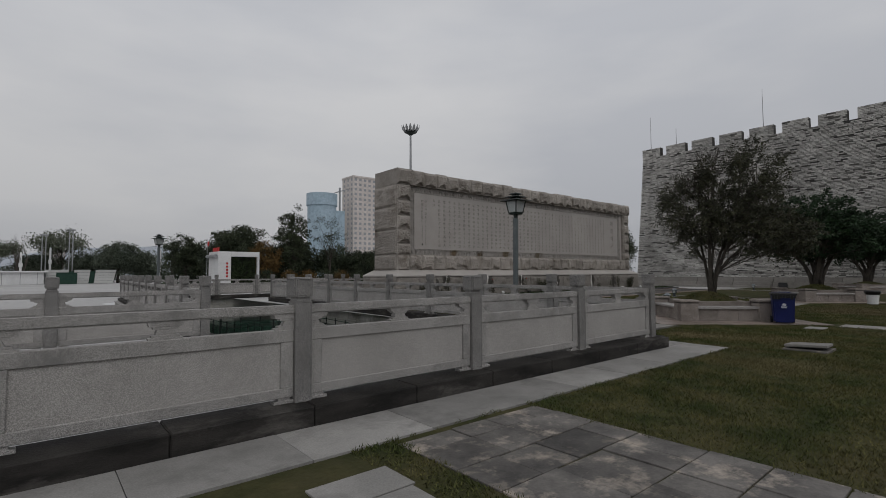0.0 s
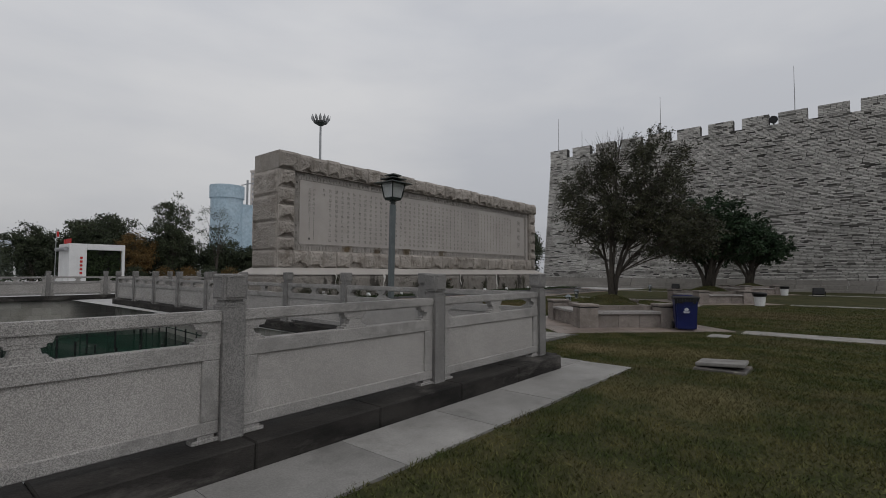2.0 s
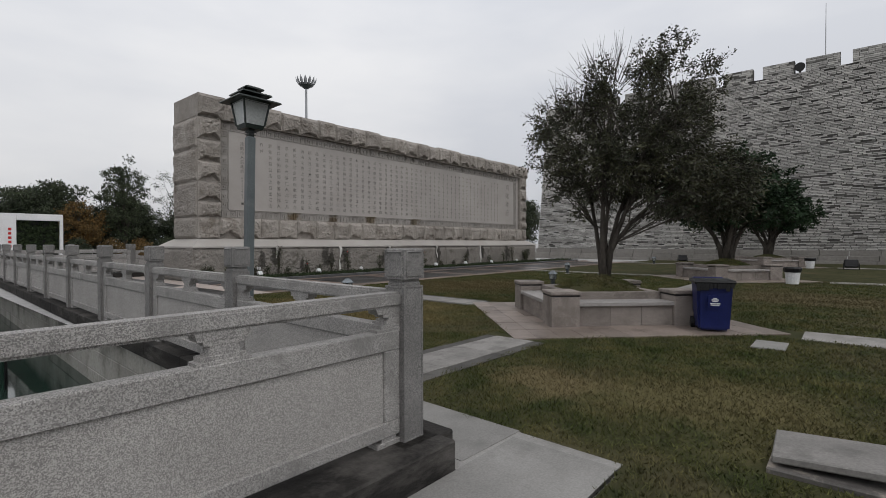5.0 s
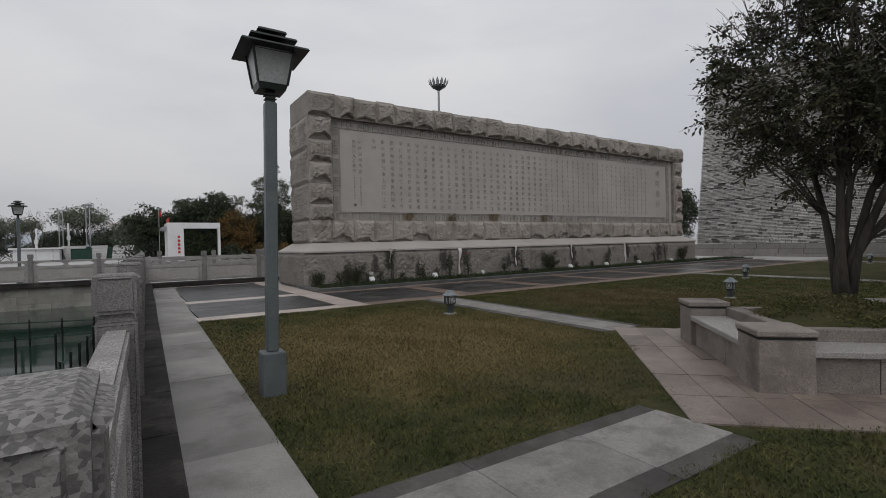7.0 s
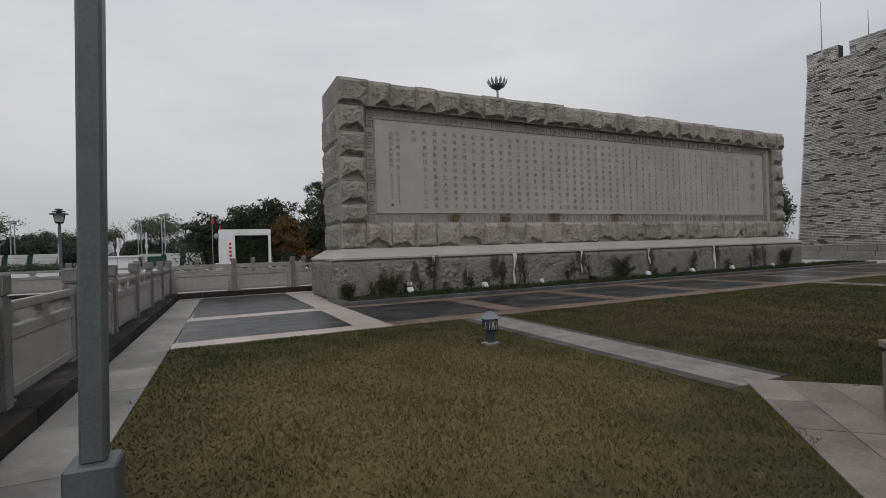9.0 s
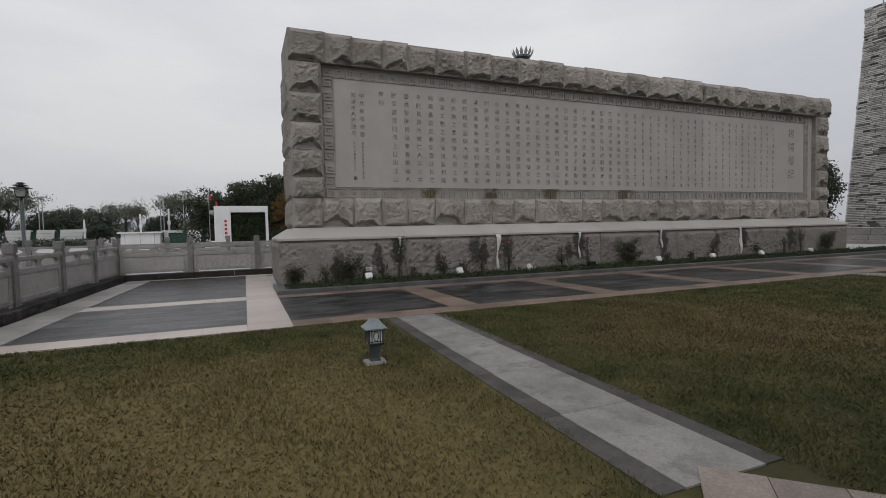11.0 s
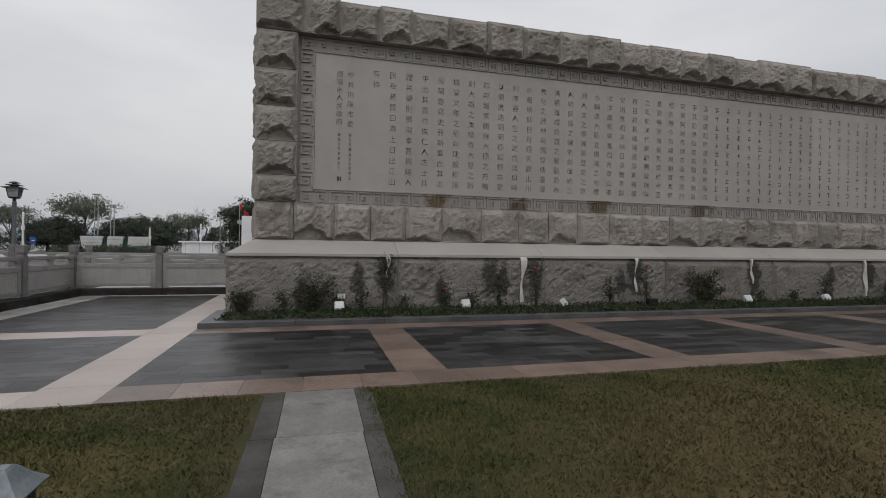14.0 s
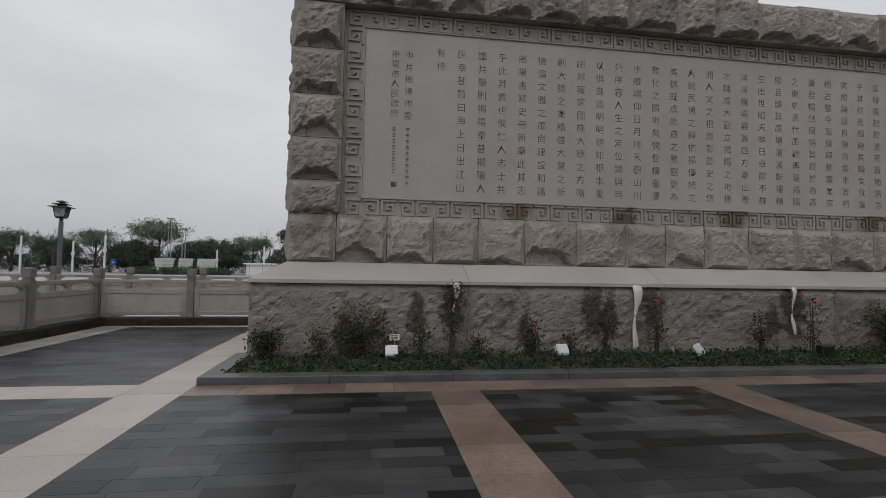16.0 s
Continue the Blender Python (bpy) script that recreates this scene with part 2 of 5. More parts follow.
LEAF_ORANGE = material("leaf_orange", ((0.082, 0.0533, 0.01804), (0.1312, 0.0779, 0.0246)), 0.5, 4, 0.8, 0.0, island=0.4)
LEAF_BED = material("bed_leaf", ((0.016, 0.027, 0.01), (0.034, 0.05, 0.018)), 3, 20, 0.7, 0.0, island=0.45)
LAMPMETAL = material("lamp_grey_paint", ((0.082, 0.096, 0.1), (0.105, 0.121, 0.125)), 2, 50, 0.45, 0.05, stain=(0.13, 0.138, 0.14), stain_scale=3)
LAWNLAMP = material("lawn_lamp_paint", ((0.032, 0.038, 0.041), (0.055, 0.064, 0.068)), 6, 50, 0.5, 0.1, stain=(0.09, 0.095, 0.098), stain_scale=7)
LAWNROOF = material("lawn_lamp_lid", ((0.15, 0.172, 0.19), (0.21, 0.236, 0.255)), 6, 50, 0.45, 0.1, stain=(0.12, 0.13, 0.135), stain_scale=7)
LAMPDARK = material("lamp_dark_green", ((0.00984, 0.0164, 0.01394), (0.01804, 0.02624, 0.02296)), 3, 50, 0.4, 0.05)
GLASS = material("frosted_pane", ((0.5, 0.52, 0.51), (0.6, 0.62, 0.61)), 3, 30, 0.3, 0.0)
BINBLUE = material("bin_blue_plastic", ((0.00492, 0.00984, 0.06765), (0.00738, 0.01353, 0.09225)), 3, 40, 0.4, 0.05, spec=0.4)
SIGNBLUE = material("sign_blue", ((0.02, 0.07, 0.3), (0.03, 0.09, 0.34)), 3, 40, 0.4, 0.0)
NETDARK = material("dark_green_paint", ((0.01, 0.035, 0.024), (0.016, 0.05, 0.034)), 3, 40, 0.6, 0.1)
BLACK = material("black_plastic", ((0.0082, 0.0082, 0.00902), (0.0164, 0.0164, 0.01722)), 3, 40, 0.45, 0.1)
WHITE = material("white_paint", ((0.589, 0.589, 0.589), (0.665, 0.665, 0.665)), 1, 20, 0.5, 0.05)
CLAD = material("pale_cladding", ((0.42, 0.42, 0.41), (0.5, 0.5, 0.49)), 0.6, 8, 0.7, 0.1, obj=0.06)
RED = material("red_paint", ((0.369, 0.0164, 0.0164), (0.451, 0.0287, 0.0246)), 2, 20, 0.5, 0.0)
STEEL = material("galvanised_steel", ((0.246, 0.2542, 0.2624), (0.328, 0.3362, 0.3444)), 2, 20, 0.45, 0.05, metal=0.4)
PLANTER = material("planter_granite", ((0.215, 0.187, 0.166), (0.285, 0.251, 0.226)), 2.0, 80, 0.75, 0.25, obj=0.16, speckle=190, stain=(0.125, 0.107, 0.094), stain_scale=1.6)
SEAT = material("seat_granite", ((0.2952, 0.2788, 0.2665), (0.3444, 0.328, 0.3116)), 2.0, 90, 0.7, 0.2, obj=0.08, speckle=190)
# far tower walls, wrap and windows: base colours raised to imitate haze
TOWERBLUE = material("hazy_wrapped_tower", ((0.3, 0.4, 0.47), (0.36, 0.45, 0.52)), 0.05, 0.6, 0.8, 0.0)
TOWERPALE = material("hazy_block_wall", ((0.53, 0.48, 0.45), (0.6, 0.55, 0.52)), 0.05, 0.6, 0.8, 0.0)
PANE = material("hazy_window", ((0.26, 0.27, 0.285), (0.33, 0.34, 0.355)), 0.2, 2, 0.4, 0.0)
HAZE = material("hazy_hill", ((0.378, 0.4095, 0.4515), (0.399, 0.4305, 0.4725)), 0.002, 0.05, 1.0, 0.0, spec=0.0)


# ---- building helpers ----
def box(bm, x0, x1, y0, y1, z0, z1, bevel=0.0, seg=1):
    vs = [bm.verts.new((x, y, z)) for z in (z0, z1) for x, y in ((x0, y0), (x1, y0), (x1, y1), (x0, y1))]
    fs = [bm.faces.new([vs[i] for i in f]) for f in ((3, 2, 1, 0), (4, 5, 6, 7), (0, 1, 5, 4), (1, 2, 6, 5), (2, 3, 7, 6), (3, 0, 4, 7))]
    if bevel:
        es = list({e for f in fs for e in f.edges})
        bmesh.ops.bevel(bm, geom=es, offset=bevel, segments=seg, affect="EDGES")
    return bm


def prism(bm, pts, z0, z1):
    """An upright prism over the outline pts."""
    lo, hi = [bm.verts.new((x, y, z0)) for x, y in pts], [bm.verts.new((x, y, z1)) for x, y in pts]
    k = len(pts)
    bm.faces.new(hi)
    bm.faces.new(lo[::-1])
    for i in range(k):
        bm.faces.new((lo[i], lo[(i + 1) % k], hi[(i + 1) % k], hi[i]))
    return bm


def frustum(bm, w0, d0, z0, w1, d1, z1, cx=0, cy=0):
    vs = [bm.verts.new((cx + sx * w / 2, cy + sy * d / 2, z)) for w, d, z in ((w0, d0, z0), (w1, d1, z1)) for sx, sy in ((-1, -1), (1, -1), (1, 1), (-1, 1))]
    for f in ((3, 2, 1, 0), (4, 5, 6, 7), (0, 1, 5, 4), (1, 2, 6, 5), (2, 3, 7, 6), (3, 0, 4, 7)):
        bm.faces.new([vs[i] for i in f])
    return bm


def tube(bm, pts, radii, sides=8):
    """A tapered tube along pts."""
    rings = []
    for i, p in enumerate(pts):
        p = Vector(p)
        d = (Vector(pts[min(i + 1, len(pts) - 1)]) - Vector(pts[max(i - 1, 0)])).normalized()
        u = d.orthogonal().normalized()
        w = d.cross(u)
        rings.append([bm.verts.new(p + radii[i] * (math.cos(a) * u + math.sin(a) * w)) for a in (2 * math.pi * k / sides for k in range(sides))])
    for r, s in zip(rings, rings[1:]):
        for k in range(sides):
            try:
                bm.faces.new((r[k], r[(k + 1) % sides], s[(k + 1) % sides], s[k]))
            except ValueError:
                pass
    bm.faces.new(rings[0][::-1])
    bm.faces.new(rings[-1])
    return bm


def mesh_of(bm, mat, name="mesh", smooth=False):
    bmesh.ops.recalc_face_normals(bm, faces=bm.faces[:])
    me = bpy.data.meshes.new(name)
    bm.to_mesh(me)
    bm.free()
    me.materials.append(mat)
    if smooth:
        for p in me.polygons:
            p.use_smooth = True
    return me


def part(name, bm, mat, parent=None, label="", m=None, smooth=False):
    """One mesh object, under a thing or a part; bm may be ready mesh data."""
    me = bm if isinstance(bm, bpy.types.Mesh) else mesh_of(bm, mat, name, smooth)
    ob = new(name, me)
    ob.parent = parent
    if m is not None:
        ob.matrix_basis = m
    if label:
        tagged(ob, label)
    return ob


def thing(name, label, category, m=None, group="", kind=""):
    ob = new(name)
    if m is not None:
        ob.matrix_basis = m
    return tagged(ob, label, category, group, kind)


def solid(name, bm, mat, label, category, m=None, kind="", group="", smooth=False):
    return tagged(part(name, bm, mat, None, "", m, smooth), label, category, group, kind)


def B(*a, **k):
    return box(bmesh.new(), *a, **k)


rnd = random.Random(7)

# ---- large structure ----
# far ground: one sheet with the pond left open
bm = bmesh.new()
POND = (2.75, 9.3, 4.75, 31.2)
G0 = -0.03
xs, ys = (-900, POND[0], POND[1], 900), (-900, POND[2], POND[3], 1500)
for i in range(3):
    for j in range(3):
        if (i, j) != (1, 1):
            bm.faces.new([bm.verts.new((x, y, G0)) for x, y in ((xs[i], ys[j]), (xs[i + 1], ys[j]), (xs[i + 1], ys[j + 1]), (xs[i], ys[j + 1]))])
bmesh.ops.remove_doubles(bm, verts=bm.verts[:], dist=0.001)
solid("ground", bm, GROUND, "pale grey paved square reaching to the horizon", "ground", kind="structure")

# lawn sheets
LAWN_Z = 0.0


def sheet(name, pts, z, mat, label, category, depth=0.03):
    return solid(name, prism(bmesh.new(), pts, z - depth, z), mat, label, category, kind="structure")


CX, CY = 16.4, 6.3
sheet("lawn", [(-8, -14), (62, -14), (62, 15.28), (10.62, 15.28), (10.28, 7.0), (10.05, 3.55), (-8, 3.55)], -0.002, GRASS, "patchy green and straw-coloured mown lawn", "lawn", 0.02)


def slabs(name, label, mat, origin, u, v, nu, nv, z, gap=0.006, jitter=0.0, thick=0.03, stagger=0.0, offs=0.0):
    """A strip of paving: slabs of u by v along two directions from origin, each its own piece."""
    owner = thing(name, label, "paving", kind="structure")
    ux, uy = Vector(u[0]).normalized(), Vector(v[0]).normalized()
    lu, lv = u[1], v[1]
    w, d = lu - gap, lv - gap
    me = mesh_of(prism(bmesh.new(), [(0, 0), (w, 0), (w, d), (0, d)], -thick, 0), mat, "slab")
    R = Matrix(((ux.x, uy.x, 0, 0), (ux.y, uy.y, 0, 0), (0, 0, 1, 0), (0, 0, 0, 1)))
    for j in range(nv):
        for i in range(nu):
            o = Vector(origin) + ux * (lu * (i + stagger * (j % 2))) + uy * (lv * j)
            part("slab", me, mat, owner, "", Matrix.Translation((o.x, o.y, z + rnd.uniform(-jitter, jitter))) @ R)
    return owner

# ---- paving ----
T = 0.035  # lean of the pond side against the monument's axes
EX = Vector((1, 0))
# pale strip along the south balustrade
slabs("pavement", "pale concrete slab walk beside the balustrade", PAVE, (-7.9, 3.57), (EX, 1.2), ((0, 1), 0.79), 15, 1, 0.012, jitter=0.002)
bm = bmesh.new()
prism(bm, [(9.42, 3.57), (10.18, 3.57), (10.3, 7.0), (9.42, 7.0)], -0.02, 0.008)
side_dir = Vector((T, 1)).normalized()
solid("pavement", bm, PAVE, "pale concrete corner of the slab walk", "paving", kind="structure")
slabs("pavement", "pale concrete slab walk beside the pond balustrade", PAVE, (9.53, 4.4), (side_dir, 1.2), ((1, -T), 0.7), 18, 1, 0.014, jitter=0.002)
# mottled cross path at the start
path = thing("garden_path", "weathered mottled grey stone slab path of mixed sizes", "paving", kind="structure")
solid("path_bed", B(2.4, 4.22, -8.4, 3.46, -0.04, -0.012), SOIL, "dark soil in the joints of the slab path", "paving", kind="structure")
path_meshes = {}
py, row = 3.455, 0
while py > -8.2:
    ph = rnd.choice((0.3, 0.45, 0.45, 0.6))
    px = 2.4
    while px < 4.21:
        pw = rnd.choice((0.3, 0.45, 0.6))
        if 4.22 - px - pw < 0.22:
            pw = round(4.22 - px, 3)
        if (pw, ph) not in path_meshes:
            path_meshes[(pw, ph)] = mesh_of(B(0, pw - 0.012, 0, ph - 0.012, -0.03, 0, bevel=0.004), MOTTLE, "slab")
        part("slab", path_meshes[(pw, ph)], MOTTLE, path, "", pose(px + 0.006, py - ph, 0.012 + rnd.uniform(-0.005, 0.003), rnd.uniform(-0.4, 0.4), rnd.uniform(-0.4, 0.4), 0))
        px += pw
    py -= ph
    row += 1
solid("stepping_slab", B(1.42, 2.02, 2.35, 2.72, -0.02, 0.012, bevel=0.004), PAVE, "pale square concrete slab set in the lawn", "slab", kind="structure")
solid("stepping_slab", B(1.42, 2.06, 2.74, 3.12, -0.02, 0.012, bevel=0.004), PAVE, "pale square concrete slab set in the lawn", "slab", kind="structure")
# east-west and north-south garden paths with dark edging
for k in range(3):
    ox = CX + 13.15 * k
    if k == 0:
        slabs("garden_path", "light grey concrete garden path with slab joints", PATHM, (10.3, 6.05), ((1, -0.02), 1.0), ((0, 1), 0.66), 3, 1, 0.012)
        slabs("path_edging", "dark stone edging of the garden path", EDGE, (10.3, 5.86), ((1, -0.02), 1.0), ((0, 1), 0.19), 3, 1, 0.008)
        slabs("path_edging", "dark stone edging of the garden path", EDGE, (10.3, 6.71), ((1, -0.02), 1.0), ((0, 1), 0.17), 3, 1, 0.008)
    else:
        slabs("garden_path", "light grey concrete garden path with slab joints", PATHM, (ox - 10.0, 5.95), ((1, 0), 1.0), ((0, 1), 0.75), 7, 1, 0.012)
    slabs("garden_path", "light grey concrete garden path with slab joints", PATHM, (ox - 0.26, 9.3), ((0.02, 1), 1.2), ((1, 0), 0.68), 5, 1, 0.012)
    slabs("path_edging", "dark stone edging of the garden path", EDGE, (ox - 0.45, 9.3), ((0.02, 1), 1.2), ((1, 0), 0.19), 5, 1, 0.008)
    slabs("path_edging", "dark stone edging of the garden path", EDGE, (ox + 0.42, 9.3), ((0.02, 1), 1.2), ((1, 0), 0.17), 5, 1, 0.008)
    slabs("garden_path", "light grey concrete garden path with slab joints", PATHM, (ox - 0.4, -9.0), ((0, 1), 1.2), ((1, 0), 0.85), 10, 1, 0.012)
    # diamond court round the planter: pink granite slabs
    R = 3.15
    owner = thing("planter_court", "worn pinkish granite slabs round the tree planter", "paving", kind="structure")
    a = math.sqrt(0.5)
    n = 6
    s = R * math.sqrt(2) / n
    me = mesh_of(prism(bmesh.new(), [(0, 0), (s - 0.006, 0), (s - 0.006, s / 2 - 0.006), (0, s / 2 - 0.006)], -0.03, 0), COURT, "slab")
    rot = Matrix.Rotation(radians(45), 4, "Z")
    for i in range(n):
        for j in range(2 * n):
            p = rot @ Vector((i * s - R * a * 1.0, j * s / 2 - R * a, 0))
            c = rot @ Vector(((i + 0.5) * s - R * a, (j + 0.5) * s / 2 - R * a, 0))
            if abs(c.x) + abs(c.y) < 1.5:
                continue
            part("slab", me, COURT, owner, "", Matrix.Translation((ox + p.x, CY + p.y, 0.015 + rnd.uniform(-0.003, 0.003))) @ rot)

# monument forecourt: slate fields between pink granite bands
FY = (15.3, 15.85, 18.95, 19.45)


def field(x0, x1, y0, y1, name="slate_field"):
    """Staggered dark slate slabs of 0.6 by 0.2 m."""
    owner = thing(name, "damp dark grey slate slabs laid in staggered courses", "paving", kind="structure")
    part("bed", B(x0, x1, y0, y1, -0.012, 0.004), KERB, owner, "dark grouted joints")
    rows = max(1, round((y1 - y0) / 0.206))
    h = (y1 - y0) / rows
    me = {}
    for j in range(rows):
        x = x0
        first = 0.3 if j % 2 else 0.6
        first += rnd.choice((-0.12, 0, 0.1))
        while x < x1 - 0.01:
            w = min(first, x1 - x)
            if x1 - x - w < 0.12:
                w = x1 - x
            first = 0.6
            key = round(w, 2)
            if key not in me:
                me[key] = mesh_of(prism(bmesh.new(), [(0, 0), (key - 0.003, 0), (key - 0.003, h - 0.003), (0, h - 0.003)], -0.02, 0), SLATE, "slab")
            part("slab", me[key], SLATE, owner, "", Matrix.Translation((x, y0 + j * h, 0.012 + rnd.uniform(-0.0008, 0.0008))))
            x += w
    return owner


def band(x0, x1, y0, y1, mat, label):
    owner = thing("paving_band", label, "paving", kind="structure")
    lx, ly = x1 - x0, y1 - y0
    along = lx > ly
    L, W = (lx, ly) if along else (ly, lx)
    k = max(1, round(L / 0.62))
    step = L / k
    me = mesh_of(prism(bmesh.new(), [(0, 0), (step - 0.004, 0), (step - 0.004, W - 0.004), (0, W - 0.004)] if along else [(0, 0), (W - 0.004, 0), (W - 0.004, step - 0.004), (0, step - 0.004)], -0.02, 0), mat, "slab")
    for i in range(k):
        part("slab", me, mat, owner, "", Matrix.Translation((x0 + i * step * along, y0 + i * step * (not along), 0.014 + rnd.uniform(-0.0008, 0.0008))))


BANDS = [(13.86, 14.55)] + [(17.48 + 3.57 * k, 18.1 + 3.57 * k) for k in range(8)]
band(10.62, 13.86, FY[0], FY[1], PALE, "pale pink granite paving band")
band(14.55, 45.0, FY[0], FY[1], PINK, "reddish pink granite paving band")
band(14.55, 45.0, FY[2], FY[3], PINK, "reddish pink granite paving band")
for k, (a, b) in enumerate(BANDS):
    y1 = 26.0 if k == 0 else FY[2]
    band(a, b, FY[0] if k == 0 else FY[1], y1, PALE if k == 0 else PINK, "pale pink granite cross band" if k == 0 else "reddish pink granite cross band")
    if k + 1 < len(BANDS):
        field(b, BANDS[k + 1][0], FY[1], FY[2])
field(10.7, 13.86, FY[1], FY[2])
band(10.62, 13.86, FY[2], 19.55, PALE, "pale pink granite paving band")
field(10.85, 13.86, 19.55, 25.6)
slabs("paving_band", "pale pink granite band along the far balustrade", PALE, (10.3, 25.6), ((1, 0), 0.6), ((0, 1), 0.4), 9, 1, 0.013)

# ---- pond ----
bm = bmesh.new()
bm.faces.new([bm.verts.new((x, y, -0.95)) for x, y in ((2.0, 4.0), (12.0, 4.0), (12.0, 32.0), (2.0, 32.0))])
solid("water", bm, WATER, "dark green still pond water", "water", kind="structure")


def pond_wall(a, b, z0, z1, label):
    """A masonry pond wall from a to b, of stone blocks in three courses."""
    a, b = Vector(a), Vector(b)
    d = b - a
    L = d.length
    m = Matrix.Translation((a.x, a.y, 0)) @ Matrix.Rotation(math.atan2(d.y, d.x), 4, "Z")
    owner = thing("pond_wall", label, "wall", m, kind="structure")
    k = max(1, round(L / 0.75))
    step = L / k
    h = (z1 - z0) / 3
    me = mesh_of(B(0.004, step - 0.004, 0.004, 0.3, 0.004, h - 0.004, bevel=0.01), POOLWALL, "stone_block")
    part("core", B(0, L, 0.012, 0.29, z0, z1 - 0.004), POOLWALL, owner)
    for j in range(3):
        for i in range(k):
            o = 0.5 * (j % 2)
            if i + o + 1 <= k:
                part("stone_block", me, POOLWALL, owner, "", Matrix.Translation(((i + o) * step, 0, z0 + j * h)))
    part("coping", B(0, L, -0.03, 0.34, z1 - 0.002, z1 + 0.06, bevel=0.012), PAVE, owner)
    return owner


pond_wall((2.62, 10.6), (3.62, 31.1), -1.1, 0.0, "stained stone block wall of the pond")
pond_wall((3.62, 31.0), (13.5, 31.0), -1.1, 0.0, "stained stone block wall of the pond")
pond_wall((9.85, 26.2), (9.22, 4.6), -1.1, 0.0, "stained stone block wall of the pond")
pond_wall((9.22, 4.75), (-7.0, 4.75), -1.1, 0.0, "stained stone block wall of the pond")


# ---- balustrades ----
def post_block():
    """A square post with framed faces, a splayed foot and a stepped neck under the cap."""
    bm = box(bmesh.new(), -0.087, 0.087, -0.087, 0.087, -0.004, 0.985)
    bm.normal_update()
    sides = [f for f in bm.faces if abs(f.normal.z) < 0.5]
    bmesh.ops.inset_individual(bm, faces=sides, thickness=0.016, depth=0.0)
    bmesh.ops.inset_individual(bm, faces=sides, thickness=0.004, depth=-0.004)
    box(bm, -0.076, 0.076, -0.076, 0.076, 0.984, 1.006, bevel=0.004)
    box(bm, -0.068, 0.068, -0.068, 0.068, 1.005, 1.034)
    return bm


def post_mesh():
    return mesh_of(post_block(), POST, "post")


def cap_mesh():
    """A square cap with a raised tablet on each face, on a sunk neck."""
    bm = box(bmesh.new(), -0.09, 0.09, -0.09, 0.09, 1.03, 1.215)
    sides = [f for f in bm.faces if abs(f.normal.z) < 0.5]
    bm.normal_update()
    sides = [f for f in bm.faces if abs(f.normal.z) < 0.5]
    bmesh.ops.inset_individual(bm, faces=sides, thickness=0.022, depth=0.0)
    bmesh.ops.inset_individual(bm, faces=sides, thickness=0.004, depth=0.007)
    top = [f for f in bm.faces if f.normal.z > 0.5]
    bmesh.ops.inset_individual(bm, faces=top, thickness=0.02, depth=0.01)
    return mesh_of(bm, POST, "cap")


def loft(bm, rings):
    """Closed loft through rings of four corners (x0, x1, half depth, z)."""
    rows = [[bm.verts.new(p) for p in ((x0, -d, z), (x1, -d, z), (x1, d, z), (x0, d, z))] for x0, x1, d, z in rings]
    bm.faces.new(rows[0][::-1])
    bm.faces.new(rows[-1])
    for r, t in zip(rows, rows[1:]):
        for i in range(4):
            bm.faces.new((r[i], r[(i + 1) % 4], t[(i + 1) % 4], t[i]))
    return bm


def vase(cx, w, half=0):
    """A carved cloud bracket between panel and handrail; half: -1 or 1 for one half against a post."""
    steps = ((0.0, 1.0), (0.028, 1.0), (0.03, 0.82), (0.05, 0.82), (0.052, 0.6), (0.075, 0.55), (0.095, 0.5), (0.1, 0.72), (0.12, 0.75), (0.122, 0.95), (0.165, 1.05))
    rings = []
    for z, a in steps:
        x0, x1 = cx - w * a, cx + w * a
        if half < 0:
            x1 = cx
        if half > 0:
            x0 = cx
        rings.append((x0, x1, 0.034 + 0.008 * a, 0.70 + z))
    return loft(bmesh.new(), rings)


POST_ME, CAP_ME = post_mesh(), cap_mesh()
SPANS = {}


def span_meshes(L):
    key = round(L, 3)
    if key in SPANS:
        return SPANS[key]
    a, b = 0.085, key - 0.085
    made = [("handrail", GRANITE, B(a - 0.02, b + 0.02, -0.055, 0.055, 0.86, 0.95, bevel=0.014, seg=2)), ("panel", PANEL, B(a, b, -0.028, 0.028, 0.06, 0.705))]
    for x0, x1, z0, z1 in ((a, b, 0.59, 0.712), (a, b, 0.055, 0.15), (a, a + 0.13, 0.1495, 0.5905), (b - 0.13, b, 0.1495, 0.5905)):
        made.append(("panel_frame", GRANITE, B(x0, x1, -0.047, 0.047, z0, z1, bevel=0.006)))
    for x in (a + 0.09, b - 0.09):
        made.append(("foot", GRANITE, loft(bmesh.new(), [(x - 0.1, x + 0.1, 0.045, -0.004), (x - 0.1, x + 0.1, 0.045, 0.025), (x - 0.06, x + 0.06, 0.04, 0.03), (x - 0.06, x + 0.06, 0.04, 0.06)])))
    for v in (vase(key / 2, 0.13), vase(a - 0.01, 0.2, 1), vase(b + 0.01, 0.2, -1)):
        made.append(("bracket", GRANITE, v))
    SPANS[key] = [(n, m, mesh_of(q, m, n)) for n, m, q in made]
    return SPANS[key]


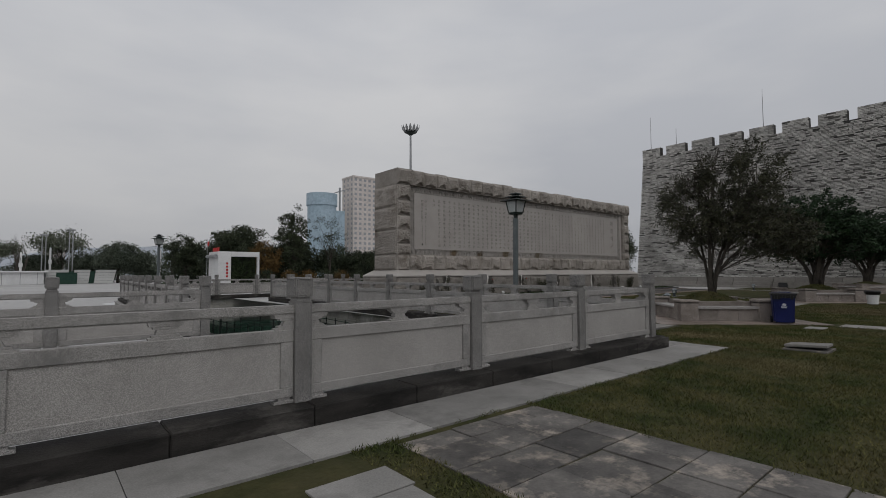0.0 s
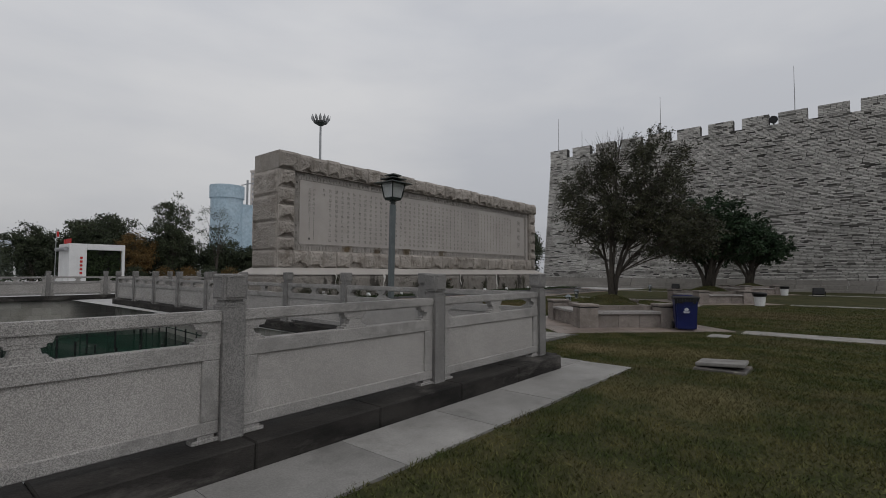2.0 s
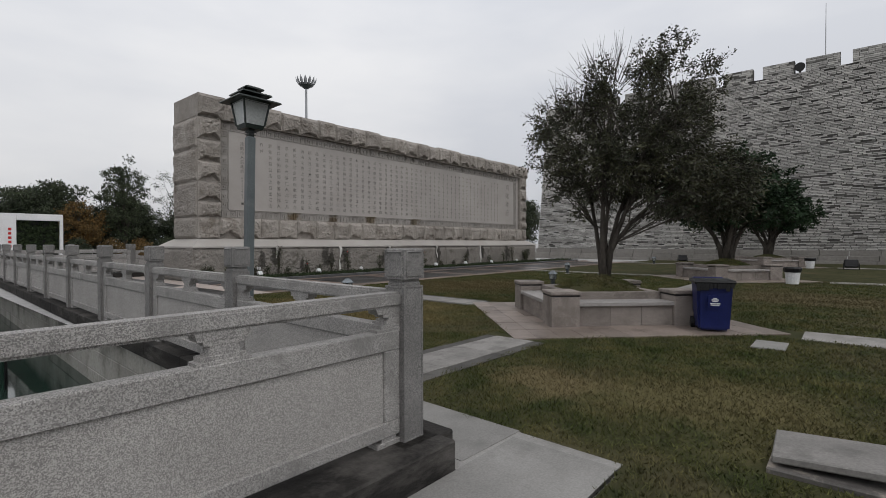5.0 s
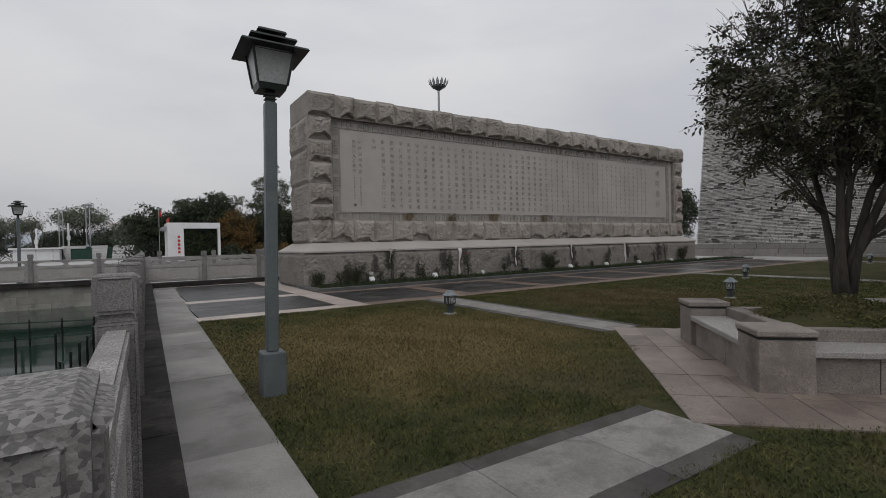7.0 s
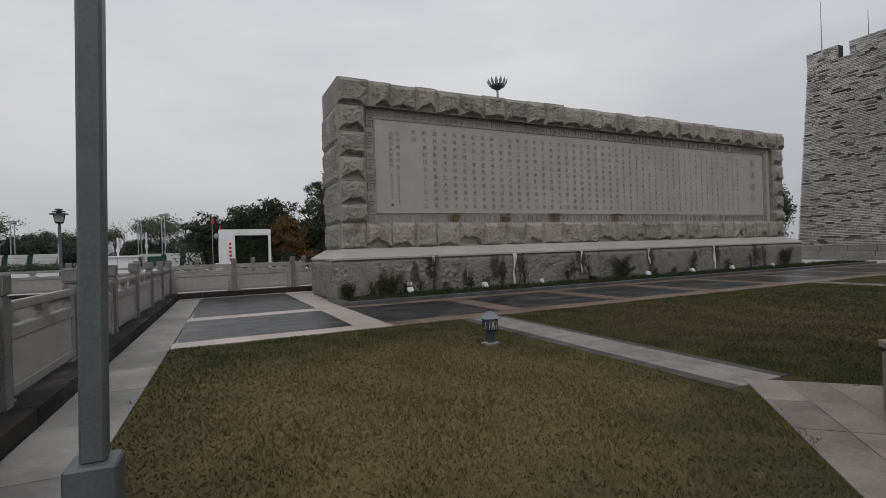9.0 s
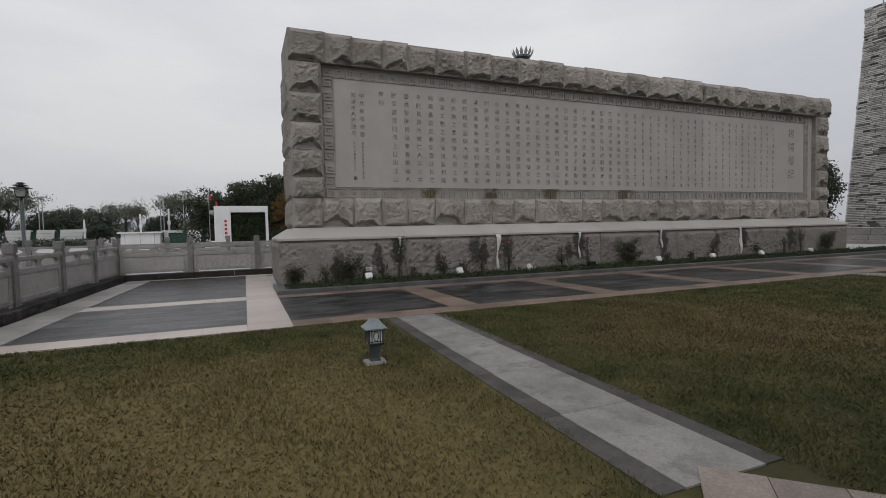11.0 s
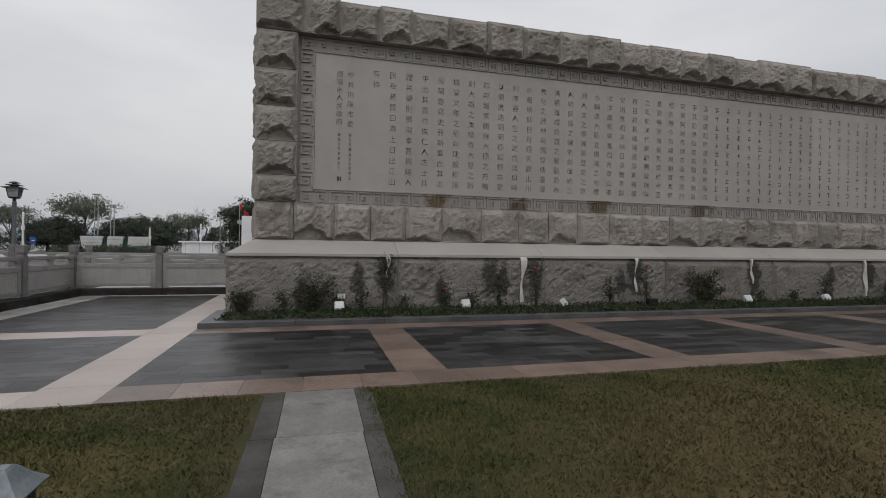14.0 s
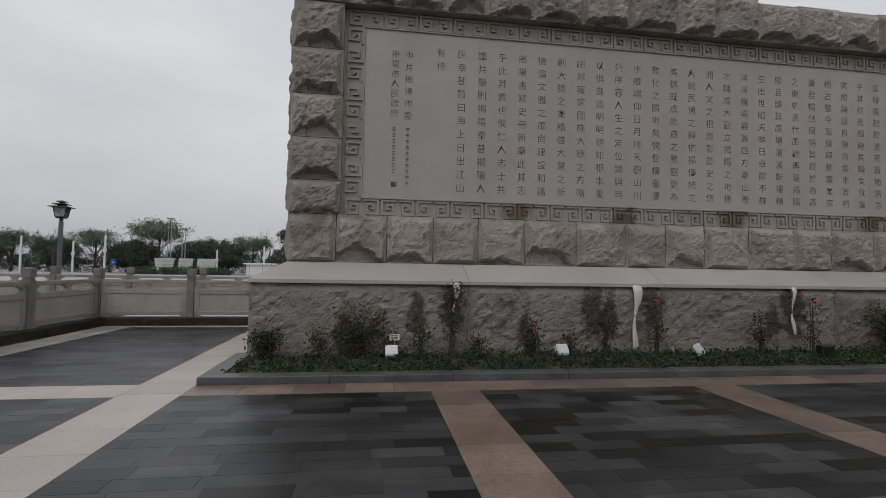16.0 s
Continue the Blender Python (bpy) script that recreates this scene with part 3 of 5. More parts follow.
def balustrade(start, direction, count, spacing, label, first=True, last=True, z=0.2, gone=()):
    d = Vector(direction).normalized()
    m = Matrix.Translation((start[0], start[1], z)) @ Matrix.Rotation(math.atan2(d.y, d.x), 4, "Z")
    owner = thing("balustrade", label, "balustrade", m, group="pond balustrades")
    pieces = span_meshes(spacing)
    for k in range(count + 1):
        at = Matrix.Translation((k * spacing, 0, 0))
        if (k > 0 or first) and (k < count or last):
            p = part("post", POST_ME, POST, owner, "", at)
            part("cap", CAP_ME, POST, p, "square carved granite post cap")
        if k < count:
            for n, mat, me in pieces:
                part(n, me, mat, owner, "", at)
    L = count * spacing
    sl = thing("balustrade_plinth", "black-stained stone kerb under the balustrade", "plinth", m)
    k = max(1, round(L / 1.2))
    step = (L + 0.34) / k
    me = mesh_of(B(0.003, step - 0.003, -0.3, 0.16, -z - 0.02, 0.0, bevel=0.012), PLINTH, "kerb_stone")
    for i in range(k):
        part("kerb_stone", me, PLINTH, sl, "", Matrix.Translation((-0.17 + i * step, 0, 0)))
    return owner


SP = 2.39
balustrade((9.19 - 7 * SP, 4.66), (1, 0), 7, SP + 0.065 / 7, "grey granite balustrade with carved brackets along the walk")
balustrade((9.255, 4.66), (T - 0.003, 1), 9, SP, "grey granite balustrade with carved brackets beside the pond", first=False)
cb = Vector((9.19, 4.66)) + Vector((T, 1)).normalized() * 9 * SP
balustrade(cb, (1, 0.02), 5, 2.17, "grey granite balustrade closing the far end of the forecourt", first=False)
balustrade((2.62 - 5 * SP, 10.5), (1, 0), 5, SP, "grey granite balustrade across the pond")
balustrade((2.62, 10.5), (1.0, 20.6), 9, 2.29, "grey granite balustrade on the opposite pond edge", first=False)
balustrade((3.62, 31.1), (1, 0), 5, SP, "grey granite balustrade at the end of the pond", first=False)

# ---- monument ----
MX0, MX1 = 15.2, 40.0
MF, MP, MB = 21.86, 22.03, 24.2


def rock(w, h, depth, seed, bulge=0.09, margin=0.05, low=0.6, nx=None, nz=None, lump=0.55, spall=0.0, side=0.0):
    """A rock-faced block: smooth margins, a chipped bulging face that is heaviest towards the bottom. Front faces -y."""
    nx, nz = nx or max(6, int(w / 0.036)), nz or max(6, int(h / 0.036))
    bm = bmesh.new()
    rr = random.Random(seed * 7 + 3)
    s = [rr.uniform(7, 18), rr.uniform(7, 18), rr.uniform(9, 22) * low + 4, rr.uniform(4.0, 9.0)]
    cuts = [(rr.uniform(-1.3, 1.3), rr.uniform(-1.3, 1.3), rr.uniform(0.85, 1.35)) for _ in range(3)]
    g = []
    for j in range(nz + 1):
        row = []
        for i in range(nx + 1):
            x, z = w * i / nx, h * j / nz
            q = noise.noise(Vector((x * 3.1 + seed * 3.1, z * 3.4, seed * 1.7)))
            q2 = noise.noise(Vector((x * 9 + seed, z * 10, seed * 0.3)))
            q3 = noise.noise(Vector((x * 23 + seed, z * 25, seed * 0.7)))
            m = margin * 0.5 * (1 + 0.8 * q2)
            d = min((x - m) * s[0], (w - x - m) * s[1], (z - m * 0.3) * s[2], (h - z - m) * s[3]) * (1 + 1.1 * lump * q)
            for cu, cv, c0 in cuts:
                d = min(d, c0 + cu * (x / w - 0.5) + cv * (z / h - 0.5) + 0.25 * q2)
            d = max(0.0, min(0.8 + lump * 0.45 * q, d)) / 0.9
            y = -bulge * d * (1 + 0.22 * q2 + 0.12 * q3) - (0.006 * q3 if d > 0 else 0)
            if spall:  # the lower edge is broken away under a ragged lip
                arch = max(0.0, 1 - abs(2 * x / w - 1 - side) ** 2.6)
                lip = h * spall * arch * (0.75 + 0.55 * noise.noise(Vector((x * 2.6 + seed, 5.1, seed * 0.9))) + 0.2 * q2)
                if z < lip:
                    y = max(y, -bulge * 0.8 + (bulge * 0.8 + 0.07) * min(1.0, (lip - z) / 0.06) + 0.012 * q3 + 0.02 * q)
            row.append(bm.verts.new((x, y if 0 < i < nx and 0 < j < nz else 0.0, z)))
        g.append(row)
    for j in range(nz):
        for i in range(nx):
            bm.faces.new((g[j][i], g[j][i + 1], g[j + 1][i + 1], g[j + 1][i]))
    bk = [bm.verts.new((x, depth, z)) for x, z in ((0, 0), (w, 0), (w, h), (0, h))]
    bm.faces.new(bk[::-1])
    for edge, (p, q) in ((g[0], (0, 1)), ([r[-1] for r in g], (1, 2)), (g[-1][::-1], (2, 3)), ([r[0] for r in g][::-1], (3, 0))):
        bm.faces.new([*edge, bk[q], bk[p]])
    return bm


mon = thing("inscription_wall", "massive pale granite memorial wall with carved inscription and rock-faced border", "monument")
part("core", B(MX0 + 0.25, MX1 - 0.25, MP + 0.02, MB - 0.25, 1.2, 7.0), SMOOTH, mon)
seed = 1
# bottom row and cap row
x = MX0
while x < MX1 - 0.2:
    w = rnd.choice((0.86, 0.92, 1.0, 1.04))
    if MX1 - x - w < 0.5:
        w = MX1 - x
    part("rock_block", rock(w - 0.012, 0.86, 0.5, seed, bulge=0.13, spall=rnd.choice((0.0, 0.0, 0.22, 0.4, 0.5)), side=rnd.uniform(-0.4, 0.4)), STONE, mon, "", Matrix.Translation((x, MF, 1.64)))
    seed += 1
    x += w
x = MX0
while x < MX1 + 0.05:
    w = rnd.choice((0.8, 0.86, 0.94, 1.0, 1.06))
    if MX1 + 0.06 - x - w < 0.5:
        w = MX1 + 0.06 - x
    part("cap_block", rock(w - 0.003, 0.85 + rnd.uniform(-0.03, 0.05), 2.3, seed, bulge=0.14, low=0.5, spall=rnd.uniform(0.2, 0.4), side=rnd.uniform(-0.3, 0.3), lump=0.4), STONE, mon, "", Matrix.Translation((x, MF - 0.05, 6.44)))
    seed += 1
    x += w
# side columns
z = 2.51
for k, h in enumerate((0.62, 0.78, 0.80, 0.86, 0.9)):
    part("rock_block", rock(0.91, h - 0.012, 0.6, seed, bulge=0.15, low=0.95, spall=0.36 if k else 0.2, lump=0.3), STONE, mon, "", Matrix.Translation((MX0, MF, z)))
    part("rock_block", rock(0.88, h - 0.012, 0.6, seed + 40, bulge=0.15, low=0.95, spall=0.36, lump=0.3), STONE, mon, "", Matrix.Translation((MX1 - 0.88, MF, z)))
    seed += 1
    z += h
# rough end faces
for sx, rz, px, py in ((0, -90, MX0 + 0.02, MB - 0.02), (1, 90, MX1 - 0.02, MF + 0.02)):
    z = 1.64
    for k, h in enumerate((0.87, 1.4, 1.3, 1.26)):
        part("end_block", rock(MB - MF - 0.04, h - 0.008, 0.24, seed, bulge=0.1, low=0.3), STONE, mon, "", pose(px, py, z, 0, 0, rz))
        seed += 1
        z += h
part("back_face", B(MX0 + 0.2, MX1 - 0.2, MB - 0.3, MB - 0.02, 1.64, 6.48), SMOOTH, mon)
# polished panel in tall sheets
PX0, PX1, PZ0, PZ1 = 16.5, 38.45, 2.86, 6.08
n = 10
for k in range(n):
    a, b = PX0 + (PX1 - PX0) * k / n, PX0 + (PX1 - PX0) * (k + 1) / n
    part("panel_sheet", B(a + 0.0008, b - 0.0008, MP - 0.02, MP + 0.1, PZ0, PZ1), SMOOTH, mon)
# fret border: sunk band with raised meander units
part("fret_band", B(PX0 - 0.34, PX1 + 0.34, MP, MP + 0.1, PZ1 + 0.001, PZ1 + 0.40), FRET, mon)
part("fret_band", B(PX0 - 0.34, PX1 + 0.34, MP, MP + 0.1, PZ0 - 0.36, PZ0 - 0.001), FRET, mon)
part("fret_band", B(PX0 - 0.34, PX0 - 0.001, MP, MP + 0.1, PZ0, PZ1), FRET, mon)
part("fret_band", B(PX1 + 0.001, PX1 + 0.34, MP, MP + 0.1, PZ0, PZ1), FRET, mon)


def fret_unit(s, flip=1):
    """A square spiral of raised strips in a square of side s, centred, facing -y."""
    bm = bmesh.new()
    w = s * 0.125
    h = s / 2 - 0.004
    runs = ((-h, h, h - w, h), (h - w, h, -h, h - w), (-h * 0.62, h, -h, -h + w), (-h * 0.62, -h * 0.62 + w, -h, h * 0.42), (-h * 0.62, h * 0.36, h * 0.42 - w, h * 0.42), (h * 0.36 - w, h * 0.36, -h * 0.35, h * 0.42), (-h * 0.15, h * 0.36, -h * 0.35, -h * 0.35 + w))
    for i, (x0, x1, z0, z1) in enumerate(runs):
        if flip < 0:
            x0, x1 = -x1, -x0
        box(bm, x0, x1, -0.034 - 0.0007 * i, 0.0, z0, z1)
    return mesh_of(bm, FRET, "fret")


FU = {f: fret_unit(0.30, f) for f in (1, -1)}
for z in (PZ1 + 0.19, PZ0 - 0.18):
    k = int((PX1 - PX0 + 0.6) / 0.33)
    for i in range(k):
        part("fret", FU[1 if i % 2 else -1], FRET, mon, "", Matrix.Translation((PX0 - 0.16 + i * (PX1 - PX0 + 0.32) / (k - 1), MP, z)))
for xx in (PX0 - 0.17, PX1 + 0.17):
    k = 9
    for i in range(k):
        part("fret", FU[1 if i % 2 else -1], FRET, mon, "", Matrix.Translation((xx, MP, PZ0 + 0.17 + i * (PZ1 - PZ0 - 0.34) / (k - 1))) @ Matrix.Rotation(math.pi / 2, 4, "Y"))

for x0, x1, z0, z1 in ((PX0 - 0.03, PX1 + 0.03, PZ1, PZ1 + 0.03), (PX0 - 0.03, PX1 + 0.03, PZ0 - 0.03, PZ0), (PX0 - 0.03, PX0, PZ0 + 0.0005, PZ1 - 0.0005), (PX1, PX1 + 0.03, PZ0 + 0.0005, PZ1 - 0.0005)):
    part("bead", B(x0, x1, MP - 0.05, MP - 0.001, z0, z1, bevel=0.006), FRET, mon)


# inscription
def glyphs(chars, size, pitch):
    """A column of characters, top to bottom, as one flat relief mesh facing -y."""
    cu = bpy.data.curves.new("glyph", "FONT")
    cu.body, cu.size, cu.align_x, cu.resolution_u, cu.space_line = "\n".join(chars), size, "CENTER", 1, pitch / size
    cu.offset = -0.011 * size
    ob = bpy.data.objects.new("glyph", cu)
    scene.collection.objects.link(ob)
    me = bpy.data.meshes.new_from_object(ob.evaluated_get(bpy.context.evaluated_depsgraph_get()))
    bpy.data.objects.remove(ob)
    bpy.data.curves.remove(cu)
    me.transform(Matrix.Rotation(math.pi / 2, 4, "X") @ Matrix.Translation((0, -size * 0.35, 0)))
    me.materials.clear()
    me.materials.append(INK)
    return me


COLUMNS = """有待
民幸甚贊曰海上日出江山
讖共舉則揭陽幸甚揭陽人
乎此其責也俟仁人志士共
揭陽書寫史冊新章此其志
機瀹文雅之風尚建設和諧
創大雄之業績啓大慧之新
鄉邦報家國施大德之方略
以俱進迪明明德知根本愛
列序容人生之定位識與時
水賡場仰日月經天觀山川
教化之勝地矣偶登樓臺漫
美德既成旅遊之景觀更為
火統民情之歸依揚傳統之
湘人文之根源彰歷史之悠
水輔成大觀立揭陽之地標
洋洋廣場容滙四方韋山帶
空出世昭天映日卓爾不群
樓且肆其廣場濱濱斯樓橫
之東依漢代風貌興建揭陽
黃君暢然慨捐其資於市區
稽古鑒今籌謀規劃實業家
笑揭陽晟良陳市委市政府
乎其前景輝煌矣職女欣冀
區域崛起於道荒寶地浩浩""".split("\n")
CZ = 5.72
YT = MP - 0.0235
for k, text in enumerate(COLUMNS):
    part("text_column", glyphs(text, 0.19, 0.262), INK, mon, "engraved column of dark characters", Matrix.Translation((17.95 + 0.4075 * k, YT, CZ)))
for k in range(len(COLUMNS), 46):  # columns too small to read: short bars
    bm = bmesh.new()
    for i in range(11):
        for j in range(4):
            if rnd.random() < 0.8:
                w = rnd.uniform(0.05, 0.14)
                zz, xo = -i * 0.262 + 0.07 - j * 0.046, rnd.uniform(-0.02, 0.02)
                box(bm, xo - w / 2, xo + w / 2, -0.001, 0.001, zz - 0.006, zz + 0.006)
        xo = rnd.uniform(-0.03, 0.03)
        box(bm, xo - 0.006, xo + 0.006, -0.0015, 0.0015, -i * 0.262 - 0.07, -i * 0.262 + 0.06)
    part("text_column", bm, INK, mon, "column of small worn characters", Matrix.Translation((17.95 + 0.4075 * k, YT, CZ)))
part("title", glyphs("揭陽樓記", 0.46, 0.62), INK, mon, "large engraved title characters", Matrix.Translation((37.55, YT, 5.55)))
part("text_column", glyphs("中共揭陽市委", 0.17, 0.235), INK, mon, "engraved signature column", Matrix.Translation((17.33, YT, 5.62)))
part("text_column", glyphs("揭陽市人民政府", 0.17, 0.19), INK, mon, "engraved signature column", Matrix.Translation((17.07, YT, 5.62)))
for xx, z0, cnt in ((17.33, 4.2, 10), (17.07, 4.2, 8)):
    bm = bmesh.new()
    for i in range(cnt):
        for j in range(3):
            w = rnd.uniform(0.03, 0.08)
            box(bm, -w / 2, w / 2, -0.001, 0.001, -i * 0.115 - j * 0.026, -i * 0.115 - j * 0.026 + 0.01)
    part("text_column", bm, INK, mon, "small unreadable engraved characters", Matrix.Translation((xx, YT, z0)))
part("seal", B(17.03, 17.09, YT - 0.001, YT + 0.001, 3.07, 3.17), INK, mon)
part("seal", B(17.10, 17.13, YT - 0.001, YT + 0.001, 3.07, 3.17), INK, mon)

# sloped slab and rough base
RX0, RX1, RF, RB = 14.72, 40.45, 21.2, 24.7
base = thing("monument_base", "rough granite plinth with a smooth sloping top course", "plinth")
n = 7
for k in range(n):
    a, b = RX0 + (RX1 - RX0) * k / n, RX0 + (RX1 - RX0) * (k + 1) / n
    bm = bmesh.new()
    la = 0.5 if k == 0 else 0.0
    lb = 0.5 if k == n - 1 else 0.0
    pts = [((a + 0.004, RF - 0.03, 1.27), (b - 0.004, RF - 0.03, 1.27), (b - 0.004, RB, 1.27), (a + 0.004, RB, 1.27)),
           ((a + 0.004, RF - 0.03, 1.33), (b - 0.004, RF - 0.03, 1.33), (b - 0.004, RB, 1.33), (a + 0.004, RB, 1.33)),
           ((a + 0.004 + la, MF - 0.04, 1.632), (b - 0.004 - lb, MF - 0.04, 1.632), (b - 0.004 - lb, RB - 0.4, 1.632), (a + 0.004 + la, RB - 0.4, 1.632))]
    vs = [[bm.verts.new(p) for p in ring] for ring in pts]
    bm.faces.new(vs[0][::-1])
    bm.faces.new(vs[-1])
    for r, s in zip(vs, vs[1:]):
        for i in range(4):
            bm.faces.new((r[i], r[(i + 1) % 4], s[(i + 1) % 4], s[i]))
    part("sloped_slab", bm, SLAB, base)
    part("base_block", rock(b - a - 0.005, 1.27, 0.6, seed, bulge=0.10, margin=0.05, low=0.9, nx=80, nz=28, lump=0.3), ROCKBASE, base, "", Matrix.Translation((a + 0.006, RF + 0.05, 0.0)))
    seed += 1
for rz, px, py in ((-90, RX0 + 0.03, RB), (90, RX1 - 0.03, RF + 0.05)):
    part("base_block", rock(RB - RF - 0.06, 1.27, 0.5, seed, bulge=0.07, margin=0.12, low=0.6, nx=40, nz=18), ROCKBASE, base, "", pose(px, py, 0, 0, 0, rz))
    seed += 1
part("core", B(RX0 + 0.3, RX1 - 0.3, RF + 0.3, RB - 0.02, 0, 1.265), ROCKBASE, base)

# planting bed with dark kerb
kerb = thing("bed_kerb", "dark polished stone kerb round the planting bed", "kerb", kind="structure")
for k in range(18):
    a = 14.55 + k * 1.65
    part("kerb_stone", B(a + 0.002, a + 1.648, 19.47, 19.72, -0.01, 0.11, bevel=0.008), KERB, kerb)
part("kerb_stone", B(14.55, 14.8, 19.722, 21.3, -0.01, 0.11, bevel=0.008), KERB, kerb)
bm = bmesh.new()
box(bm, 14.8, 44.2, 19.72, 21.3, -0.01, 0.085)
solid("planting_bed", bm, SOIL, "dark soil of the planting bed", "soil", kind="structure")
# ---- castle wall ----
WX, WY1, WY0, WH = 50.0, 26.4, -22.0, 13.8
castle = thing("fortress_wall", "tall battered grey brick fortress wall with battlements", "wall", kind="structure")
BAT = 0.06  # batter, metres per metre of height
bm = bmesh.new()


def face_x(z):
    return WX + BAT * z * 0.6


prof = [(face_x(0) + 0.06, 0.9), (face_x(WH) + 0.06, WH), (face_x(WH) + 6, WH), (face_x(WH) + 6, 0.9)]
lo = [bm.verts.new((x, WY1 - 0.06 * (z - 0.9) - 0.05, z)) for x, z in prof]
hi = [bm.verts.new((x, WY0, z)) for x, z in prof]
bm.faces.new(lo)
bm.faces.new(hi[::-1])
for i in range(4):
    bm.faces.new((lo[i], lo[(i + 1) % 4], hi[(i + 1) % 4], hi[i]))
part("core", bm, SHADED_CORE, castle)
verts, faces = [], []


def brick_box(p0, du, dn, dz, w, h, t):
    """Five-sided brick: corner p0, along du, outward dn, height dz."""
    k = len(verts)
    for c in (0, t):
        for a, b in ((0, 0), (w, 0), (w, h), (0, h)):
            verts.append(tuple(p0[i] + du[i] * a + dz[i] * b + dn[i] * c for i in range(3)))
    faces.extend(((k + 4, k + 5, k + 6, k + 7), (k, k + 1, k + 5, k + 4), (k + 1, k + 2, k + 6, k + 5), (k + 2, k + 3, k + 7, k + 6), (k + 3, k, k + 4, k + 7)))


z = 0.95
rr = random.Random(3)
while z < WH:
    h = 0.108
    yend = WY1 - 0.06 * (z - 0.9)
    y = yend
    while y > WY0:
        w = rr.choice((0.25, 0.4, 0.5, 0.55, 0.65))
        if rr.random() < 0.965:
            t = 0.05 + rr.random() ** 3 * 0.07
            brick_box((face_x(z) + 0.06, y, z), (0, -1, 0), (-1, 0, 0), (BAT * 0.6, 0, 1), w - 0.034, h - 0.03, t)
        y -= w
    xx = face_x(z) + 0.02
    while xx < WX + 6:
        w = rr.choice((0.3, 0.45, 0.5, 0.62))
        brick_box((xx, yend - 0.05, z), (1, 0, 0), (0, 1, 0), (0, -0.06, 1), w - 0.03, h - 0.025, 0.05 + rr.random() ** 3 * 0.05)
        xx += w
    z += h
# merlons
mer = 2.585
k = 0
y = WY1 - 0.06 * (WH - 0.9) + 0.06
while y > WY0 + 2:
    w = 1.95
    xf = face_x(WH)
    for j in range(7):
        zz = WH + j * 0.131
        q = y
        while q > y - w + 0.05:
            bw = min(rr.choice((0.35, 0.45, 0.6)), q - (y - w))
            brick_box((xf + 0.06, q, zz), (0, -1, 0), (-1, 0, 0), (0, 0, 1), bw - 0.025, 0.108, 0.05 + rr.random() ** 3 * 0.06)
            q -= bw
    part("merlon", B(xf + 0.06, xf + 0.65, y - w, y, WH - 0.01, WH + 0.93, bevel=0.02), SHADED_CORE, castle)
    y -= mer
me = bpy.data.meshes.new("brickwork")
me.from_pydata(verts, [], faces)
me.materials.append(BRICK)
tagged(part("brickwork", me, BRICK, castle, "weathered light and dark grey brick courses"), kind="stuff")
for j, (h0, h1, out) in enumerate(((-0.1, 0.2, 0.3), (0.2, 0.55, 0.18), (0.55, 0.93, 0.1))):
    yy = WY1 + out
    while yy > WY0:
        part("base_stone", B(WX - out, WX + 1, yy - 1.58, yy, h0, h1, bevel=0.025), ASHLAR, castle)
        yy -= 1.6
for yy, hh in ((24.9, 3.6), (22.2, 1.8), (14.3, 3.6), (3.9, 3.8), (-7.0, 3.8)):
    solid("lightning_rod", tube(bmesh.new(), [(face_x(WH) + 0.4, yy, WH + 0.9), (face_x(WH) + 0.4, yy, WH + 0.9 + hh)], [0.035, 0.015], 6), STEEL, "thin steel lightning rod on the battlements", "lightning rod", group="rods on the wall")
fl = thing("floodlight", "black round floodlight in a gap of the battlements", "floodlight", pose(face_x(WH) - 0.05, 5.33, WH + 0.02))
part("housing", tube(bmesh.new(), [(0.3, 0, 0.32), (0.0, 0, 0.34), (-0.12, 0, 0.34)], [0.22, 0.3, 0.32], 16), BLACK, fl)
part("bracket", B(0.05, 0.2, -0.05, 0.05, 0, 0.2), BLACK, fl)


for fx, fy in ((41.0, 2.4), (46.0, 12.0)):
    gl = thing("ground_floodlight", "black boxy floodlight standing on the lawn", "floodlight", pose(fx, fy, 0, 0, 0, -80), group="floodlights on the lawn")
    part("housing", B(-0.3, 0.3, -0.12, 0.12, 0.12, 0.55, bevel=0.04), BLACK, gl, "", pose(0, 0, 0, -14, 0, 0))
    for sx in (-0.33, 0.33):
        part("bracket", B(sx - 0.015, sx + 0.015, -0.03, 0.03, 0, 0.36), BLACK, gl)
    part("foot", B(-0.34, 0.34, -0.1, 0.1, -0.01, 0.02), BLACK, gl)


